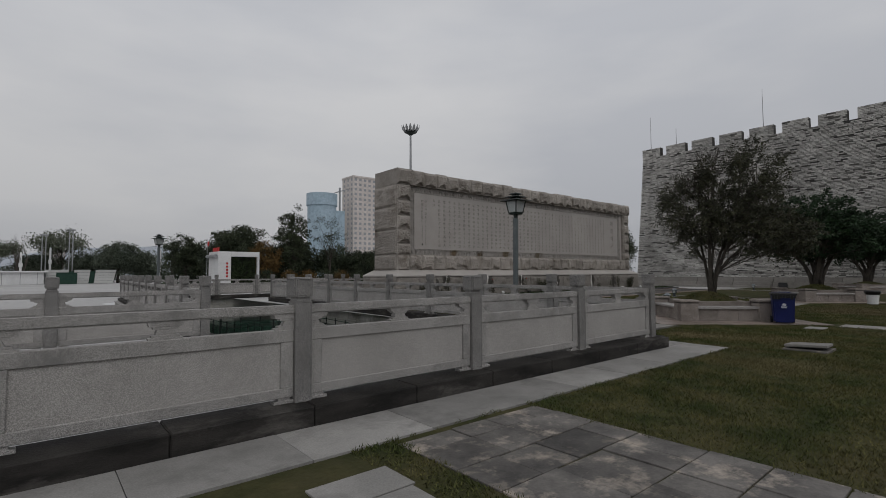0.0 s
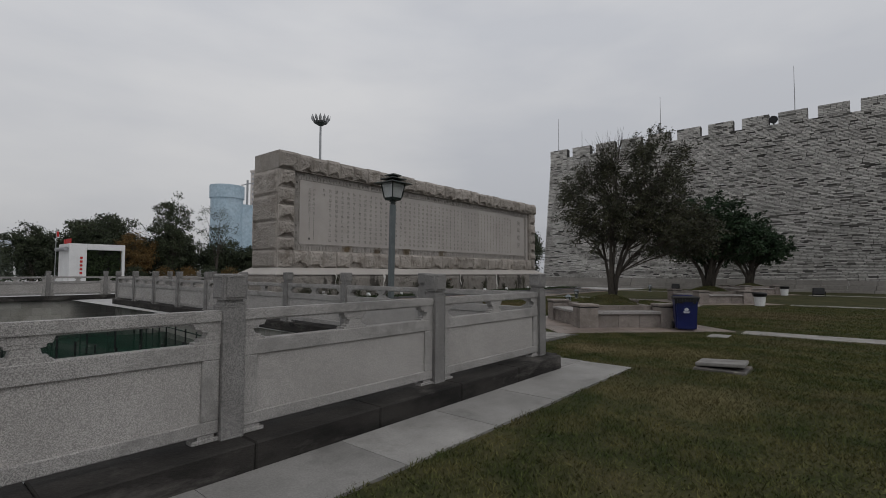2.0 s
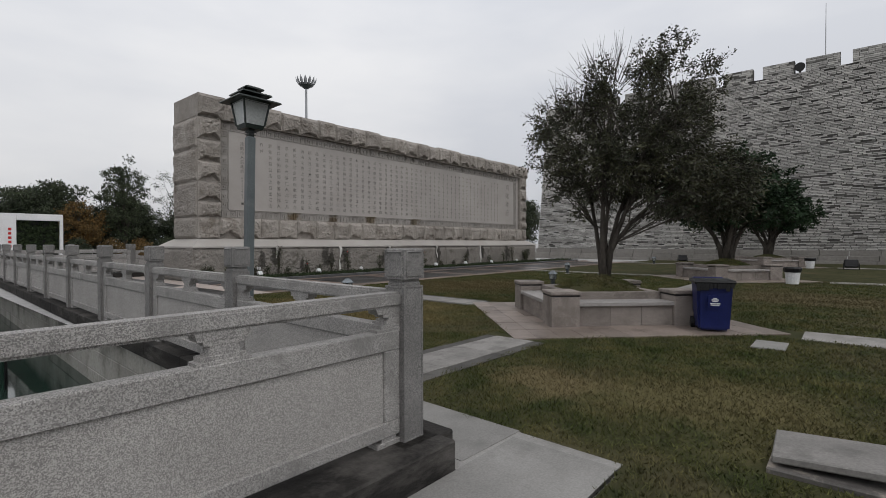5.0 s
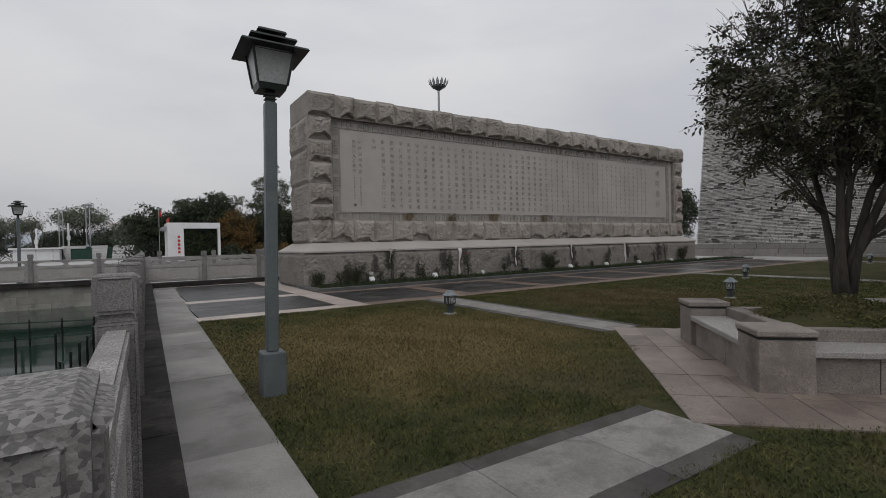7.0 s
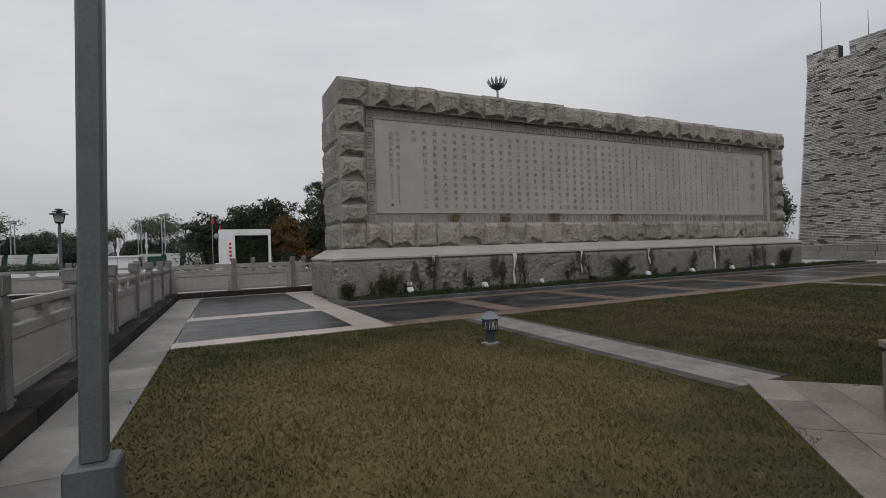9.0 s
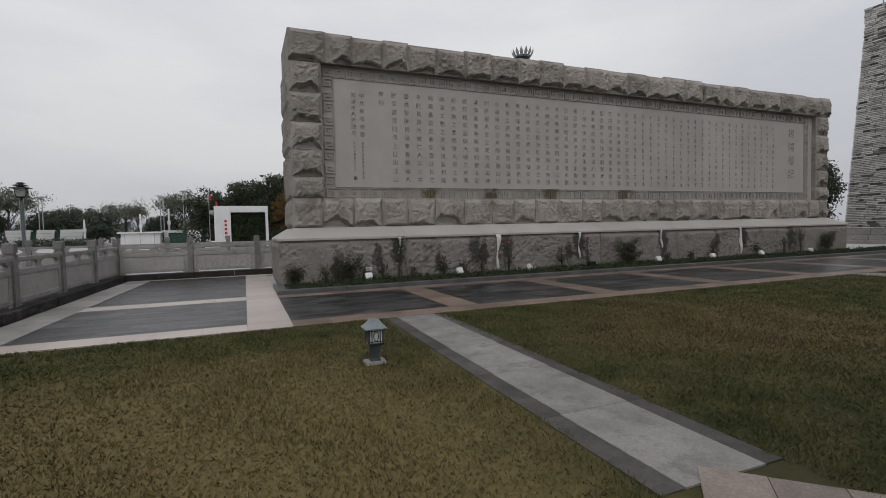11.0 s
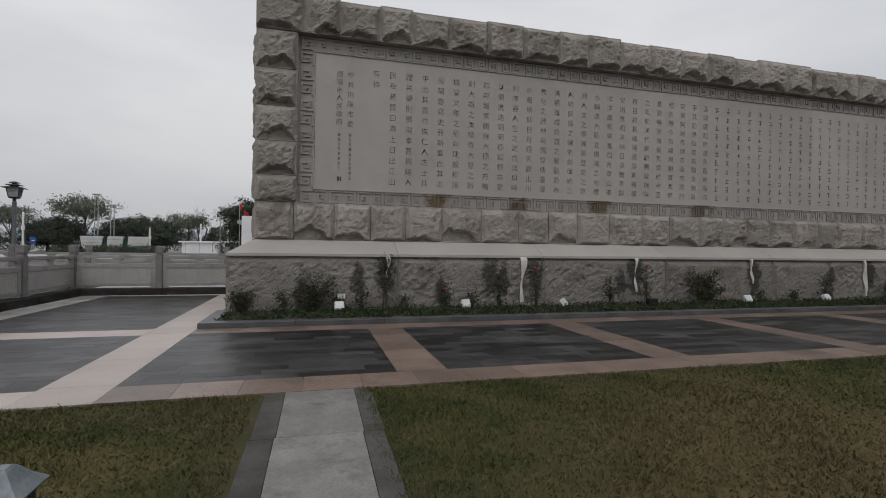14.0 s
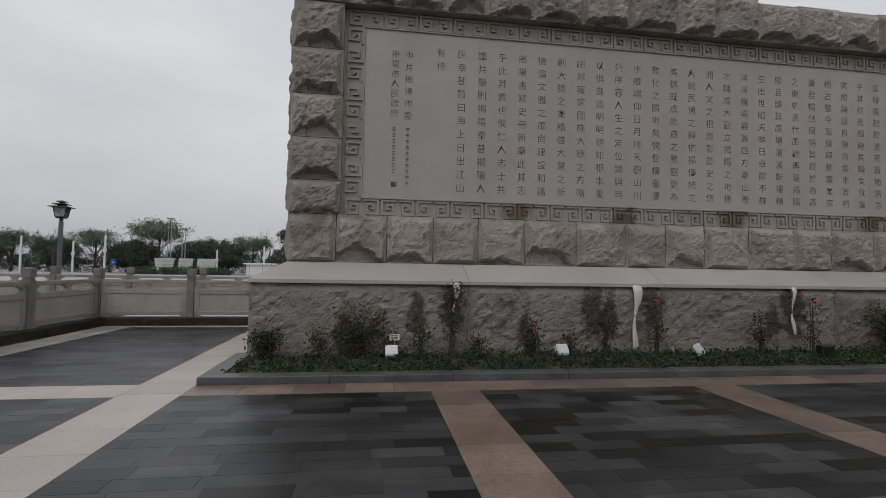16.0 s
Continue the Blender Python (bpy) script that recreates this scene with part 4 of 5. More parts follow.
# ---- street lamps ----
def street_lamp(x, y, rz):
    t = thing("street_lamp", "grey square lamp post with a dark pagoda-roofed lantern", "lamp post", pose(x, y, 0, 0, 1.0, rz), group="lamps beside the pond")
    part("base", B(-0.12, 0.12, -0.12, 0.12, -0.02, 0.45, bevel=0.012), LAMPMETAL, t)
    part("pole", B(-0.06, 0.06, -0.06, 0.06, 0.445, 3.05, bevel=0.014), LAMPMETAL, t)
    col = bmesh.new()
    for z0, z1, w in ((3.045, 3.075, 0.08), (3.075, 3.085, 0.11), (3.085, 3.115, 0.08), (3.115, 3.125, 0.12), (3.125, 3.16, 0.09)):
        box(col, -w / 2, w / 2, -w / 2, w / 2, z0, z1 + 0.001)
    part("collar", col, LAMPDARK, t)
    lan = part("lantern", frustum(bmesh.new(), 0.26, 0.26, 3.155, 0.30, 0.30, 3.215), LAMPDARK, t)
    for a in range(4):
        r = Matrix.Rotation(math.pi / 2 * a, 4, "Z")
        bm = bmesh.new()
        tube(bm, [(-0.145, -0.145, 3.21), (-0.2, -0.2, 3.56)], [0.016, 0.016], 4)
        part("corner_bar", bm, LAMPDARK, lan, "", r)
        bm = bmesh.new()
        vs = [bm.verts.new(p) for p in ((-0.135, -0.14, 3.215), (0.135, -0.14, 3.215), (0.187, -0.193, 3.555), (-0.187, -0.193, 3.555))]
        bm.faces.new(vs)
        bmesh.ops.solidify(bm, geom=bm.faces[:], thickness=0.006)
        part("pane", bm, GLASS, lan, "frosted glass pane", r)
    part("reflector", B(-0.19, 0.19, -0.19, 0.19, 3.53, 3.555), LAMPDARK, lan)
    for w0, w1, w2, z in ((0.66, 0.63, 0.40, 3.548), (0.46, 0.44, 0.26, 3.655), (0.29, 0.27, 0.16, 3.745)):
        bm = frustum(bmesh.new(), w0, w0, z, w1, w1, z + 0.022)
        frustum(bm, w1, w1, z + 0.021, w2, w2, z + 0.05)
        frustum(bm, w2 * 0.55, w2 * 0.55, z + 0.049, w2 * 0.5, w2 * 0.5, z + 0.11 if w2 > 0.2 else z + 0.06)
        part("roof", bm, LAMPDARK, t)
    return t


lamp = street_lamp(10.63, 9.32, -2)
copy_thing(lamp, pose(5.5, 32.2, 0, 0, 0, 10))
copy_thing(lamp, pose(44.6, 33.5, 0, 0, 0, 0))


# ---- low lawn lamps ----
def lawn_lamp(x, y):
    t = thing("lawn_lamp", "short blue-grey cast lawn lamp on a pale footing", "lawn lamp", pose(x, y, 0), group="lawn lamps")
    part("footing", frustum(bmesh.new(), 0.26, 0.22, -0.01, 0.22, 0.18, 0.03), PAVE, t, "pale concrete footing")
    part("stem", frustum(frustum(bmesh.new(), 0.12, 0.12, 0.028, 0.1, 0.1, 0.06), 0.1, 0.1, 0.059, 0.115, 0.115, 0.22), LAWNLAMP, t)
    head = part("head", frustum(frustum(bmesh.new(), 0.15, 0.15, 0.215, 0.185, 0.185, 0.235), 0.15, 0.15, 0.234, 0.155, 0.155, 0.4), LAWNLAMP, t)
    for a in range(4):
        r = Matrix.Rotation(math.pi / 2 * a, 4, "Z")
        ring = bmesh.new()
        for k in range(14):
            a0, a1 = 2 * math.pi * k / 14, 2 * math.pi * (k + 1) / 14
            tube(ring, [(0.028 * math.cos(a0), -0.086, 0.318 + 0.055 * math.sin(a0)), (0.028 * math.cos(a1), -0.086, 0.318 + 0.055 * math.sin(a1))], [0.006, 0.006], 4)
        part("grille_ring", ring, LAWNLAMP, head, "", r)
        bars = bmesh.new()
        for xb in (-0.048, 0.048):
            box(bars, xb - 0.004, xb + 0.004, -0.09, -0.074, 0.236, 0.4)
        for zb in (0.258, 0.378):
            box(bars, -0.08, 0.08, -0.0895, -0.0745, zb - 0.004, zb + 0.004)
        part("grille", bars, LAWNLAMP, head, "", r)
        part("pane", B(-0.07, 0.07, -0.081, -0.0775, 0.24, 0.398), GLASS, head, "dusty frosted pane", r)
        part("corner_bar", B(-0.092, -0.07, -0.092, -0.07, 0.236, 0.402, bevel=0.004), LAWNLAMP, head, "", r)
    roof = frustum(bmesh.new(), 0.25, 0.25, 0.4, 0.255, 0.255, 0.41)
    frustum(roof, 0.255, 0.255, 0.409, 0.17, 0.17, 0.45)
    frustum(roof, 0.17, 0.17, 0.449, 0.085, 0.085, 0.505)
    frustum(roof, 0.085, 0.085, 0.504, 0.06, 0.06, 0.514)
    part("roof", roof, LAWNROOF, t, "pale blue-grey pitched lid")
    return t


ll = lawn_lamp(15.2, 12.7)
for p in ((28.3, 12.7), (41.5, 12.7), (22.0, 10.2)):
    copy_thing(ll, pose(*p, 0, 0, 0, 0))


# ---- tree planters ----
def planter(x, y):
    t = thing("tree_planter", "square granite tree planter with corner piers and bench seats", "planter", pose(x, y, 0.0, 0, 0, 45), group="tree planters")
    pier = mesh_of(B(-0.25, 0.25, -0.25, 0.25, 0.0, 0.56, bevel=0.01), PLANTER, "pier")
    cap = mesh_of(B(-0.27, 0.27, -0.27, 0.27, 0.56, 0.625, bevel=0.012), PLANTER, "cap")
    # black strip added to draw the shadow line below each cap
    line = mesh_of(B(-0.255, 0.255, -0.255, 0.255, 0.535, 0.558), BLACK, "shade_strip")
    seat = mesh_of(B(-0.86, 0.86, -1.34, -0.86, 0.36, 0.43, bevel=0.01), SEAT, "seat")
    back = mesh_of(B(-0.85, 0.85, -0.88, -0.72, 0.0, 0.56, bevel=0.008), PLANTER, "back_wall")
    front = [mesh_of(B(-0.855 + 0.57 * i + 0.003, -0.855 + 0.57 * (i + 1) - 0.003, -1.28, -1.18, 0.0, 0.36, bevel=0.004), PLANTER, "front_stone") for i in range(3)]
    for a in range(4):
        r = Matrix.Rotation(math.pi / 2 * a, 4, "Z")
        at = r @ Matrix.Translation((-1.1, -1.1, 0))
        p = part("pier", pier, PLANTER, t, "", at)
        part("cap", cap, PLANTER, p)
        part("joint", line, BLACK, p, "black strip standing in for shade under the cap")
        s = part("seat", seat, SEAT, t, "pale granite bench seat", r)
        part("back_wall", back, PLANTER, t, "", r)
        for f in front:
            part("front_stone", f, PLANTER, t, "", r)
    bm = bmesh.new()
    n = 20
    rings = []
    for j in range(7):
        q = j / 6
        ring = []
        for k in range(n):
            a = 2 * math.pi * k / n
            sq = 1.0 / max(abs(math.cos(a)), abs(math.sin(a)))
            rad = 0.80 * q * (sq if q == 1 else 1 + (sq - 1) * q * 0.9)
            ring.append(bm.verts.new((rad * math.cos(a), rad * math.sin(a), 0.52 + 0.24 * (1 - q * q) + 0.03 * noise.noise(Vector((3 * q * math.cos(a), 3 * q * math.sin(a), x))))))
        rings.append(ring)
    for r, s in zip(rings[1:], rings[2:]):
        for k in range(n):
            bm.faces.new((r[k], r[(k + 1) % n], s[(k + 1) % n], s[k]))
    bm.faces.new(rings[1])
    part("soil_mound", bm, GRASS, t, "grassy soil mound", smooth=True)
    return t


for k in range(3):
    planter(CX + 13.15 * k, 6.33)


# ---- trees ----
def leaf_mesh(name, centres, per, spread, size, mat, rng, flat=0.0):
    v, f = [], []
    for c in centres:
        for _ in range(per):
            p = Vector(c) + Vector((rng.gauss(0, spread), rng.gauss(0, spread), rng.gauss(0, spread * 0.75)))
            d = Vector((rng.gauss(0, 1), rng.gauss(0, 1), rng.gauss(0, 0.7) - flat)).normalized()
            u = d.orthogonal().normalized()
            u = (Matrix.Rotation(rng.uniform(0, 6.28), 3, d) @ u)
            s = size * rng.uniform(0.6, 1.3)
            k = len(v)
            w = d.cross(u)
            v.extend((p - u * s * 0.5, p + w * s * 0.22, p + u * s * 0.5 + d * s * 0.08, p - w * s * 0.22))
            f.append((k, k + 1, k + 2, k + 3))
    me = bpy.data.meshes.new(name)
    me.from_pydata([tuple(q) for q in v], [], f)
    me.materials.append(mat)
    return me


def garden_tree(x, y, z, label, lobes, stems, sprays, per, size, mat, seed, bare=0, trunk_r=0.05, gap=0.3, group=""):
    """Stems fan from one root, limbs reach into lobes (cx, cy, cz, radius, half height, weight) and end in leafy sprays."""
    rng = random.Random(seed)
    t = thing("tree", label, "tree", pose(x, y, z), group=group)
    wood, ends = bmesh.new(), []
    mid = Vector((sum(l[0] for l in lobes), sum(l[1] for l in lobes), sum(l[2] for l in lobes))) / len(lobes)
    for i in range(stems):
        a = 2 * math.pi * (i + rng.uniform(-0.25, 0.25)) / stems
        out, lb = Vector((math.cos(a), math.sin(a), 0)), lobes[i % len(lobes)]
        goal = Vector((lb[0], lb[1], lb[2])) + out * lb[3] * 0.35
        p = [out * trunk_r * 1.5 + Vector((0, 0, -0.08))]
        for q in (0.15, 0.35, 0.55, 0.75, 0.95):
            p.append(Vector((goal.x * q ** 1.4, goal.y * q ** 1.4, goal.z * q ** 0.9)) + out * trunk_r * 1.5 + Vector((rng.gauss(0, 0.035), rng.gauss(0, 0.035), 0)))
        tube(wood, p, [trunk_r * k for k in (1.7, 1.25, 1.0, 0.8, 0.55, 0.3)], 8)
        ends.append(p)
    part("trunk", wood, BARK, t, smooth=True)
    limbs, v, f = bmesh.new(), [], []
    total = sum(l[5] for l in lobes)
    made = tries = 0
    while made < sprays and tries < sprays * 12:
        tries += 1
        pick, k = rng.random() * total, 0
        while pick > lobes[k][5]:
            pick -= lobes[k][5]
            k += 1
        cx, cy, cz, r, hz, _ = lobes[k]
        d = Vector((rng.gauss(0, 1), rng.gauss(0, 1), rng.gauss(0, 1))).normalized() * rng.random() ** 0.4
        d *= 1 + 0.3 * noise.noise(d * 2.3 + Vector((seed, k, 0)))
        c = Vector((cx + d.x * r, cy + d.y * r, cz + d.z * hz))
        if noise.noise(c * 1.5 + Vector((0, seed, 0))) < -gap:
            continue
        made += 1
        if made % 4 == 0:
            p = min(ends, key=lambda e: (e[4] - c).length)
            o = p[rng.choice((2, 3, 4, 5))]
            m = (o + c) / 2 + Vector((rng.gauss(0, 0.08), rng.gauss(0, 0.08), 0.06))
            tube(limbs, [o, m, c], [trunk_r * 0.34, trunk_r * 0.2, 0.004], 4)
        away = (c - mid).normalized() + Vector((0, 0, 0.35))
        for _ in range(3):
            g = (away + Vector((rng.gauss(0, 0.6), rng.gauss(0, 0.6), rng.gauss(0, 0.5)))).normalized()
            ln = rng.uniform(0.18, 0.42)
            tip = c + g * ln - Vector((0, 0, 0.25 * ln * ln))
            tube(limbs, [c, (c + tip) / 2 + Vector((0, 0, 0.02)), tip], [0.005, 0.0035, 0.002], 3)
            for _ in range(per):
                q = rng.random()
                b = c.lerp(tip, q)
                n = Vector((rng.gauss(0, 1), rng.gauss(0, 1), rng.gauss(0, 0.8)))
                u = (n + g * 0.8).normalized()
                w = u.cross(Vector((rng.gauss(0, 1), rng.gauss(0, 1), rng.gauss(0, 1)))).normalized()
                s = size * rng.uniform(0.6, 1.3)
                b = b + n * 0.02
                k4 = len(v)
                v.extend((tuple(b), tuple(b + u * s * 0.5 + w * s * 0.24), tuple(b + u * s - Vector((0, 0, s * 0.15))), tuple(b + u * s * 0.5 - w * s * 0.24)))
                f.append((k4, k4 + 1, k4 + 2, k4 + 3))
    tagged(part("branchwork", limbs, BARK, t), kind="stuff")
    if bare:
        tw = bmesh.new()
        for i in range(bare):
            lb = lobes[rng.choice((1, len(lobes) - 1))]
            d = Vector((rng.uniform(-0.7, 0.7), rng.uniform(-0.5, 0.8), rng.uniform(0.4, 1.2))).normalized()
            a = Vector((lb[0] + d.x * lb[3] * 0.6, lb[1] + d.y * lb[3] * 0.6, lb[2] + d.z * lb[4] * 0.6))
            b = a + d * rng.uniform(0.4, 0.9) + Vector((0, 0, 0.15))
            e = (a + b) / 2 + Vector((rng.gauss(0, 0.06), rng.gauss(0, 0.06), 0))
            tube(tw, [a, e, b], [0.009, 0.006, 0.002], 3)
            for _ in range(2):
                tube(tw, [e, e + (b - a) * 0.35 + Vector((rng.gauss(0, 0.1), rng.gauss(0, 0.1), 0.05))], [0.004, 0.0015], 3)
        tagged(part("twiggery", tw, BARK, t), kind="stuff")
    me = bpy.data.meshes.new("crown")
    me.from_pydata(v, [], f)
    me.materials.append(mat)
    tagged(part("crown", me, mat, t), kind="stuff")
    return t


def tree(x, y, z, label, crown, trunks, clusters, per, spread, size, mat, seed, bare=0, trunk_r=0.1, spread_base=0.18, fork=0.3, group="", gap=0.35, name="tree"):
    """crown: (cx, cy, cz, rx, ry, rz) relative to the foot. Several stems fan out, fork, and end in leafy twigs."""
    rng = random.Random(seed)
    t = thing(name, label, "tree", pose(x, y, z), group=group)
    cx, cy, cz, rx, ry, rz = crown
    wood = bmesh.new()
    stems = []
    for i in range(trunks):
        a = 2 * math.pi * (i + rng.uniform(-0.2, 0.2)) / trunks
        r0 = spread_base * (0.4 + 0.6 * rng.random()) * (trunks > 1)
        lean = rng.uniform(0.25, 0.75) if trunks > 1 else 0.1
        p = [Vector((r0 * math.cos(a), r0 * math.sin(a), -0.06))]
        h = cz - rz * 0.35
        for s in range(1, 6):
            q = s / 5
            p.append(Vector((cx * q + (r0 + lean * rx * 0.75 * q ** 1.5) * math.cos(a) + rng.gauss(0, 0.03), cy * q + (r0 + lean * ry * 0.75 * q ** 1.5) * math.sin(a) + rng.gauss(0, 0.03), h * q)))
        rad = [trunk_r * (1.35 - 0.6 * q / 5) * rng.uniform(0.8, 1.05) if q else trunk_r * 1.6 for q in range(6)]
        tube(wood, p, rad, 8)
        stems.append((p, rad[-1]))
    part("trunk", wood, BARK, t, smooth=True)
    limbs = bmesh.new()
    cents = []
    tries = 0
    while len(cents) < clusters and tries < clusters * 20:
        tries += 1
        d = Vector((rng.gauss(0, 1), rng.gauss(0, 1), rng.gauss(0, 1))).normalized()
        q = rng.random() ** 0.42
        lump = 1 + 0.38 * noise.noise(d * 1.9 + Vector((seed, 0, 0)))
        c = Vector((cx + d.x * rx * q * lump, cy + d.y * ry * q * lump, cz + d.z * rz * q * lump))
        if noise.noise(c * 1.3 + Vector((0, seed, 0))) < -gap:
            continue
        cents.append(c)
    for i, c in enumerate(cents):
        if i % 3 == 0 or clusters < 60:
            p, r = min(stems, key=lambda s: (s[0][-1] - c).length)
            k = rng.choice((2, 3, 4, 5))
            o = p[k]
            mid = (o + c) / 2 + Vector((rng.gauss(0, 0.1), rng.gauss(0, 0.1), 0.12))
            tube(limbs, [o, mid, c], [max(0.012, r * 0.42), max(0.008, r * 0.25), 0.005], 5)
    tagged(part("branchwork", limbs, BARK, t), kind="stuff")
    if bare:
        tw = bmesh.new()
        for _ in range(bare):
            d = Vector((rng.uniform(-1, 0.6), rng.uniform(-0.6, 1), rng.uniform(0.3, 1.2))).normalized()
            a = Vector((cx + d.x * rx * 0.6, cy + d.y * ry * 0.6, cz + d.z * rz * 0.7))
            b = a + d * rng.uniform(0.5, 1.0) + Vector((0, 0, 0.2))
            tube(tw, [a, (a + b) / 2 + Vector((rng.gauss(0, 0.06), rng.gauss(0, 0.06), 0)), b], [0.014, 0.009, 0.003], 4)
        tagged(part("twiggery", tw, BARK, t), kind="stuff")
    tagged(part("crown", leaf_mesh("crown", cents, per, spread, size, mat, rng), mat, t), kind="stuff")
    return t


CROWN = [(0.34 * r, -0.94 * r, h, w, hz, k) for r, h, w, hz, k in ((1.1, 3.5, 1.05, 1.3, 5.0), (-0.5, 2.75, 0.95, 1.2, 3.0), (1.7, 1.95, 1.1, 0.8, 3.6), (0.4, 2.5, 1.1, 1.0, 3.2), (0.1, 3.7, 0.7, 0.75, 0.9))]
garden_tree(17.0, 6.42, 0.70, "dark many-stemmed evergreen tree with bare twigs on top", CROWN, 7, 1150, 15, 0.066, LEAF, 11, bare=90, trunk_r=0.043, gap=0.16, group="garden trees")
ROUND = [(0.0, 0.0, 3.1, 1.8, 1.55, 4.0), (1.1, -0.7, 2.7, 1.5, 1.1, 2.5), (-1.0, 0.9, 2.7, 1.5, 1.2, 2.5), (-0.6, -1.2, 2.5, 1.4, 1.0, 2.2), (0.9, 1.1, 2.6, 1.4, 1.1, 2.0)]
for gx0, seed0 in ((30.1, 12), (43.3, 13)):
    garden_tree(gx0, 6.4, 0.70, "round dense green many-stemmed tree", ROUND, 7, 1000, 14, 0.14, LEAF_G, seed0, trunk_r=0.085, gap=0.35, group="garden trees")


# ---- wheeled bin ----
bin_ = thing("wheeled_bin", "blue plastic wheeled rubbish bin with a black liner, lid hanging open", "rubbish bin", pose(16.02, 4.2, 0.016, 0, 0, 20) @ Matrix.Diagonal((1.17, 1.13, 0.93, 1)))
body = bmesh.new()
frustum(body, 0.42, 0.40, 0.03, 0.52, 0.47, 0.86)
bmesh.ops.bevel(body, geom=body.edges[:], offset=0.03, segments=2, affect="EDGES")
shell = part("body", body, BINBLUE, bin_)
part("rim", frustum(frustum(bmesh.new(), 0.55, 0.50, 0.83, 0.58, 0.53, 0.87), 0.58, 0.53, 0.869, 0.56, 0.51, 0.90), BLACK, bin_, "black liner folded over the rim")
lin = bmesh.new()
for i in range(9):
    box(lin, -0.285 - 0.004 * (i % 2), -0.26, -0.24 + i * 0.053, -0.19 + i * 0.053, 0.78 - rnd.uniform(0, 0.07), 0.85)
part("liner", lin, BLACK, bin_, "crumpled black plastic liner")
lid = B(0.0, 0.05, -0.21, 0.21, 0.25, 0.9, bevel=0.015)
part("lid", lid, BINBLUE, bin_, "blue lid folded back", pose(0.245, 0.0, 0.02, 0, 4, 0))
part("handle", tube(bmesh.new(), [(0.3, -0.2, 0.86), (0.34, -0.2, 0.9), (0.34, 0.2, 0.9), (0.3, 0.2, 0.86)], [0.014] * 4, 8), BINBLUE, bin_)
for s in (-1, 1):
    part("wheel", tube(bmesh.new(), [(0.2, s * 0.2, 0.09), (0.2, s * 0.25, 0.09)], [0.1, 0.1], 18), BLACK, bin_)
dec = part("label", B(-0.2635, -0.258, -0.09, 0.09, 0.45, 0.66), BINBLUE, bin_, "white printed emblem and bars", pose(0, 0, 0, 0, -3.2, 0) @ Matrix.Translation((0.012, 0, 0.0)))
for z, w in ((0.60, 0.05), (0.575, 0.09), (0.55, 0.07), (0.51, 0.13), (0.485, 0.11)):
    part("mark", B(-0.268, -0.2625, -w / 2, w / 2, z, z + 0.018), WHITE, dec)

# small white bins with black liners beside the far planters
def small_bin(x, y, z=0.0):
    t = thing("litter_bin", "white plastic litter bin with a black liner", "rubbish bin", pose(x, y, z), group="white litter bins")
    part("body", tube(bmesh.new(), [(0, 0, 0), (0, 0, 0.5)], [0.19, 0.24], 16), WHITE, t)
    part("liner", tube(bmesh.new(), [(0, 0, 0.42), (0, 0, 0.55), (0, 0, 0.6)], [0.255, 0.29, 0.25], 12), BLACK, t, "black bin liner")


small_bin(28.0, 4.0)
small_bin(41.5, 4.2)

# ---- manhole and small slabs on the lawn ----
mh = thing("manhole", "grey concrete manhole cover lying askew on its frame", "manhole", pose(11.0, 2.5, 0))
part("frame", B(-0.33, 0.33, -0.34, 0.34, -0.02, 0.035, bevel=0.01), MOTTLE, mh, "dark mottled concrete frame")
part("cover", B(-0.30, 0.31, -0.33, 0.31, 0.0, 0.05, bevel=0.008), PATHM, mh, "", pose(0.03, 0.02, 0.06, -3.0, 2.2, 3))
solid("stepping_slab", B(14.9, 15.5, 3.1, 3.5, -0.02, 0.02, bevel=0.006), PAVE, "flat pale concrete slab on the lawn", "slab", kind="structure")


# ---- planting bed: ground cover, bushes, spotlights ----
def spotlight(x, y, rz):
    t = thing("spotlight", "small white ground spotlight on a bracket", "spotlight", pose(x, y, 0.08, 0, 0, rz), group="spotlights in the bed")
    part("housing", B(-0.10, 0.10, -0.05, 0.07, 0.0, 0.19, bevel=0.018), WHITE, t, "", pose(0, 0, 0.08, -35, 0, 0))
    part("glass", B(-0.085, 0.085, -0.056, -0.05, 0.02, 0.17), GLASS, t, "", pose(0, 0, 0.08, -35, 0, 0))
    part("bracket", tube(bmesh.new(), [(-0.12, 0, 0.0), (-0.12, 0, 0.16)], [0.01, 0.01], 6), BLACK, t)
    part("bracket", tube(bmesh.new(), [(0.12, 0, 0.0), (0.12, 0, 0.16)], [0.01, 0.01], 6), BLACK, t)
    part("stake", B(-0.13, 0.13, -0.03, 0.03, -0.02, 0.015), BLACK, t)
    return t


sp = spotlight(17.05, 20.5, 0)
for k, x in enumerate((19.85, 22.35, 27.8, 30.6, 33.4, 36.6, 39.5)):
    copy_thing(sp, pose(x, 20.5, 0.08, 0, 0, (4, 55, -8, 3, 0, 50, 40)[k]))
sb = thing("spotlight", "black ground spotlight tipped forward in the bed", "spotlight", pose(24.75, 20.5, 0.08), group="spotlights in the bed")
part("housing", B(-0.13, 0.13, -0.07, 0.09, 0.03, 0.22, bevel=0.02), BLACK, sb)
sg = thing("plant_label", "small white printed plant label on a stick", "label", pose(17.1, 20.75, 0.08))
part("stick", B(-0.008, 0.008, -0.005, 0.005, -0.02, 0.32), STEEL, sg)
part("plate", B(-0.08, 0.08, -0.008, -0.004, 0.3, 0.4), WHITE, sg)
for z in (0.375, 0.35, 0.325):
    part("bar", B(-0.06, 0.05, -0.01, -0.0075, z - 0.006, z + 0.006), INK, sg)

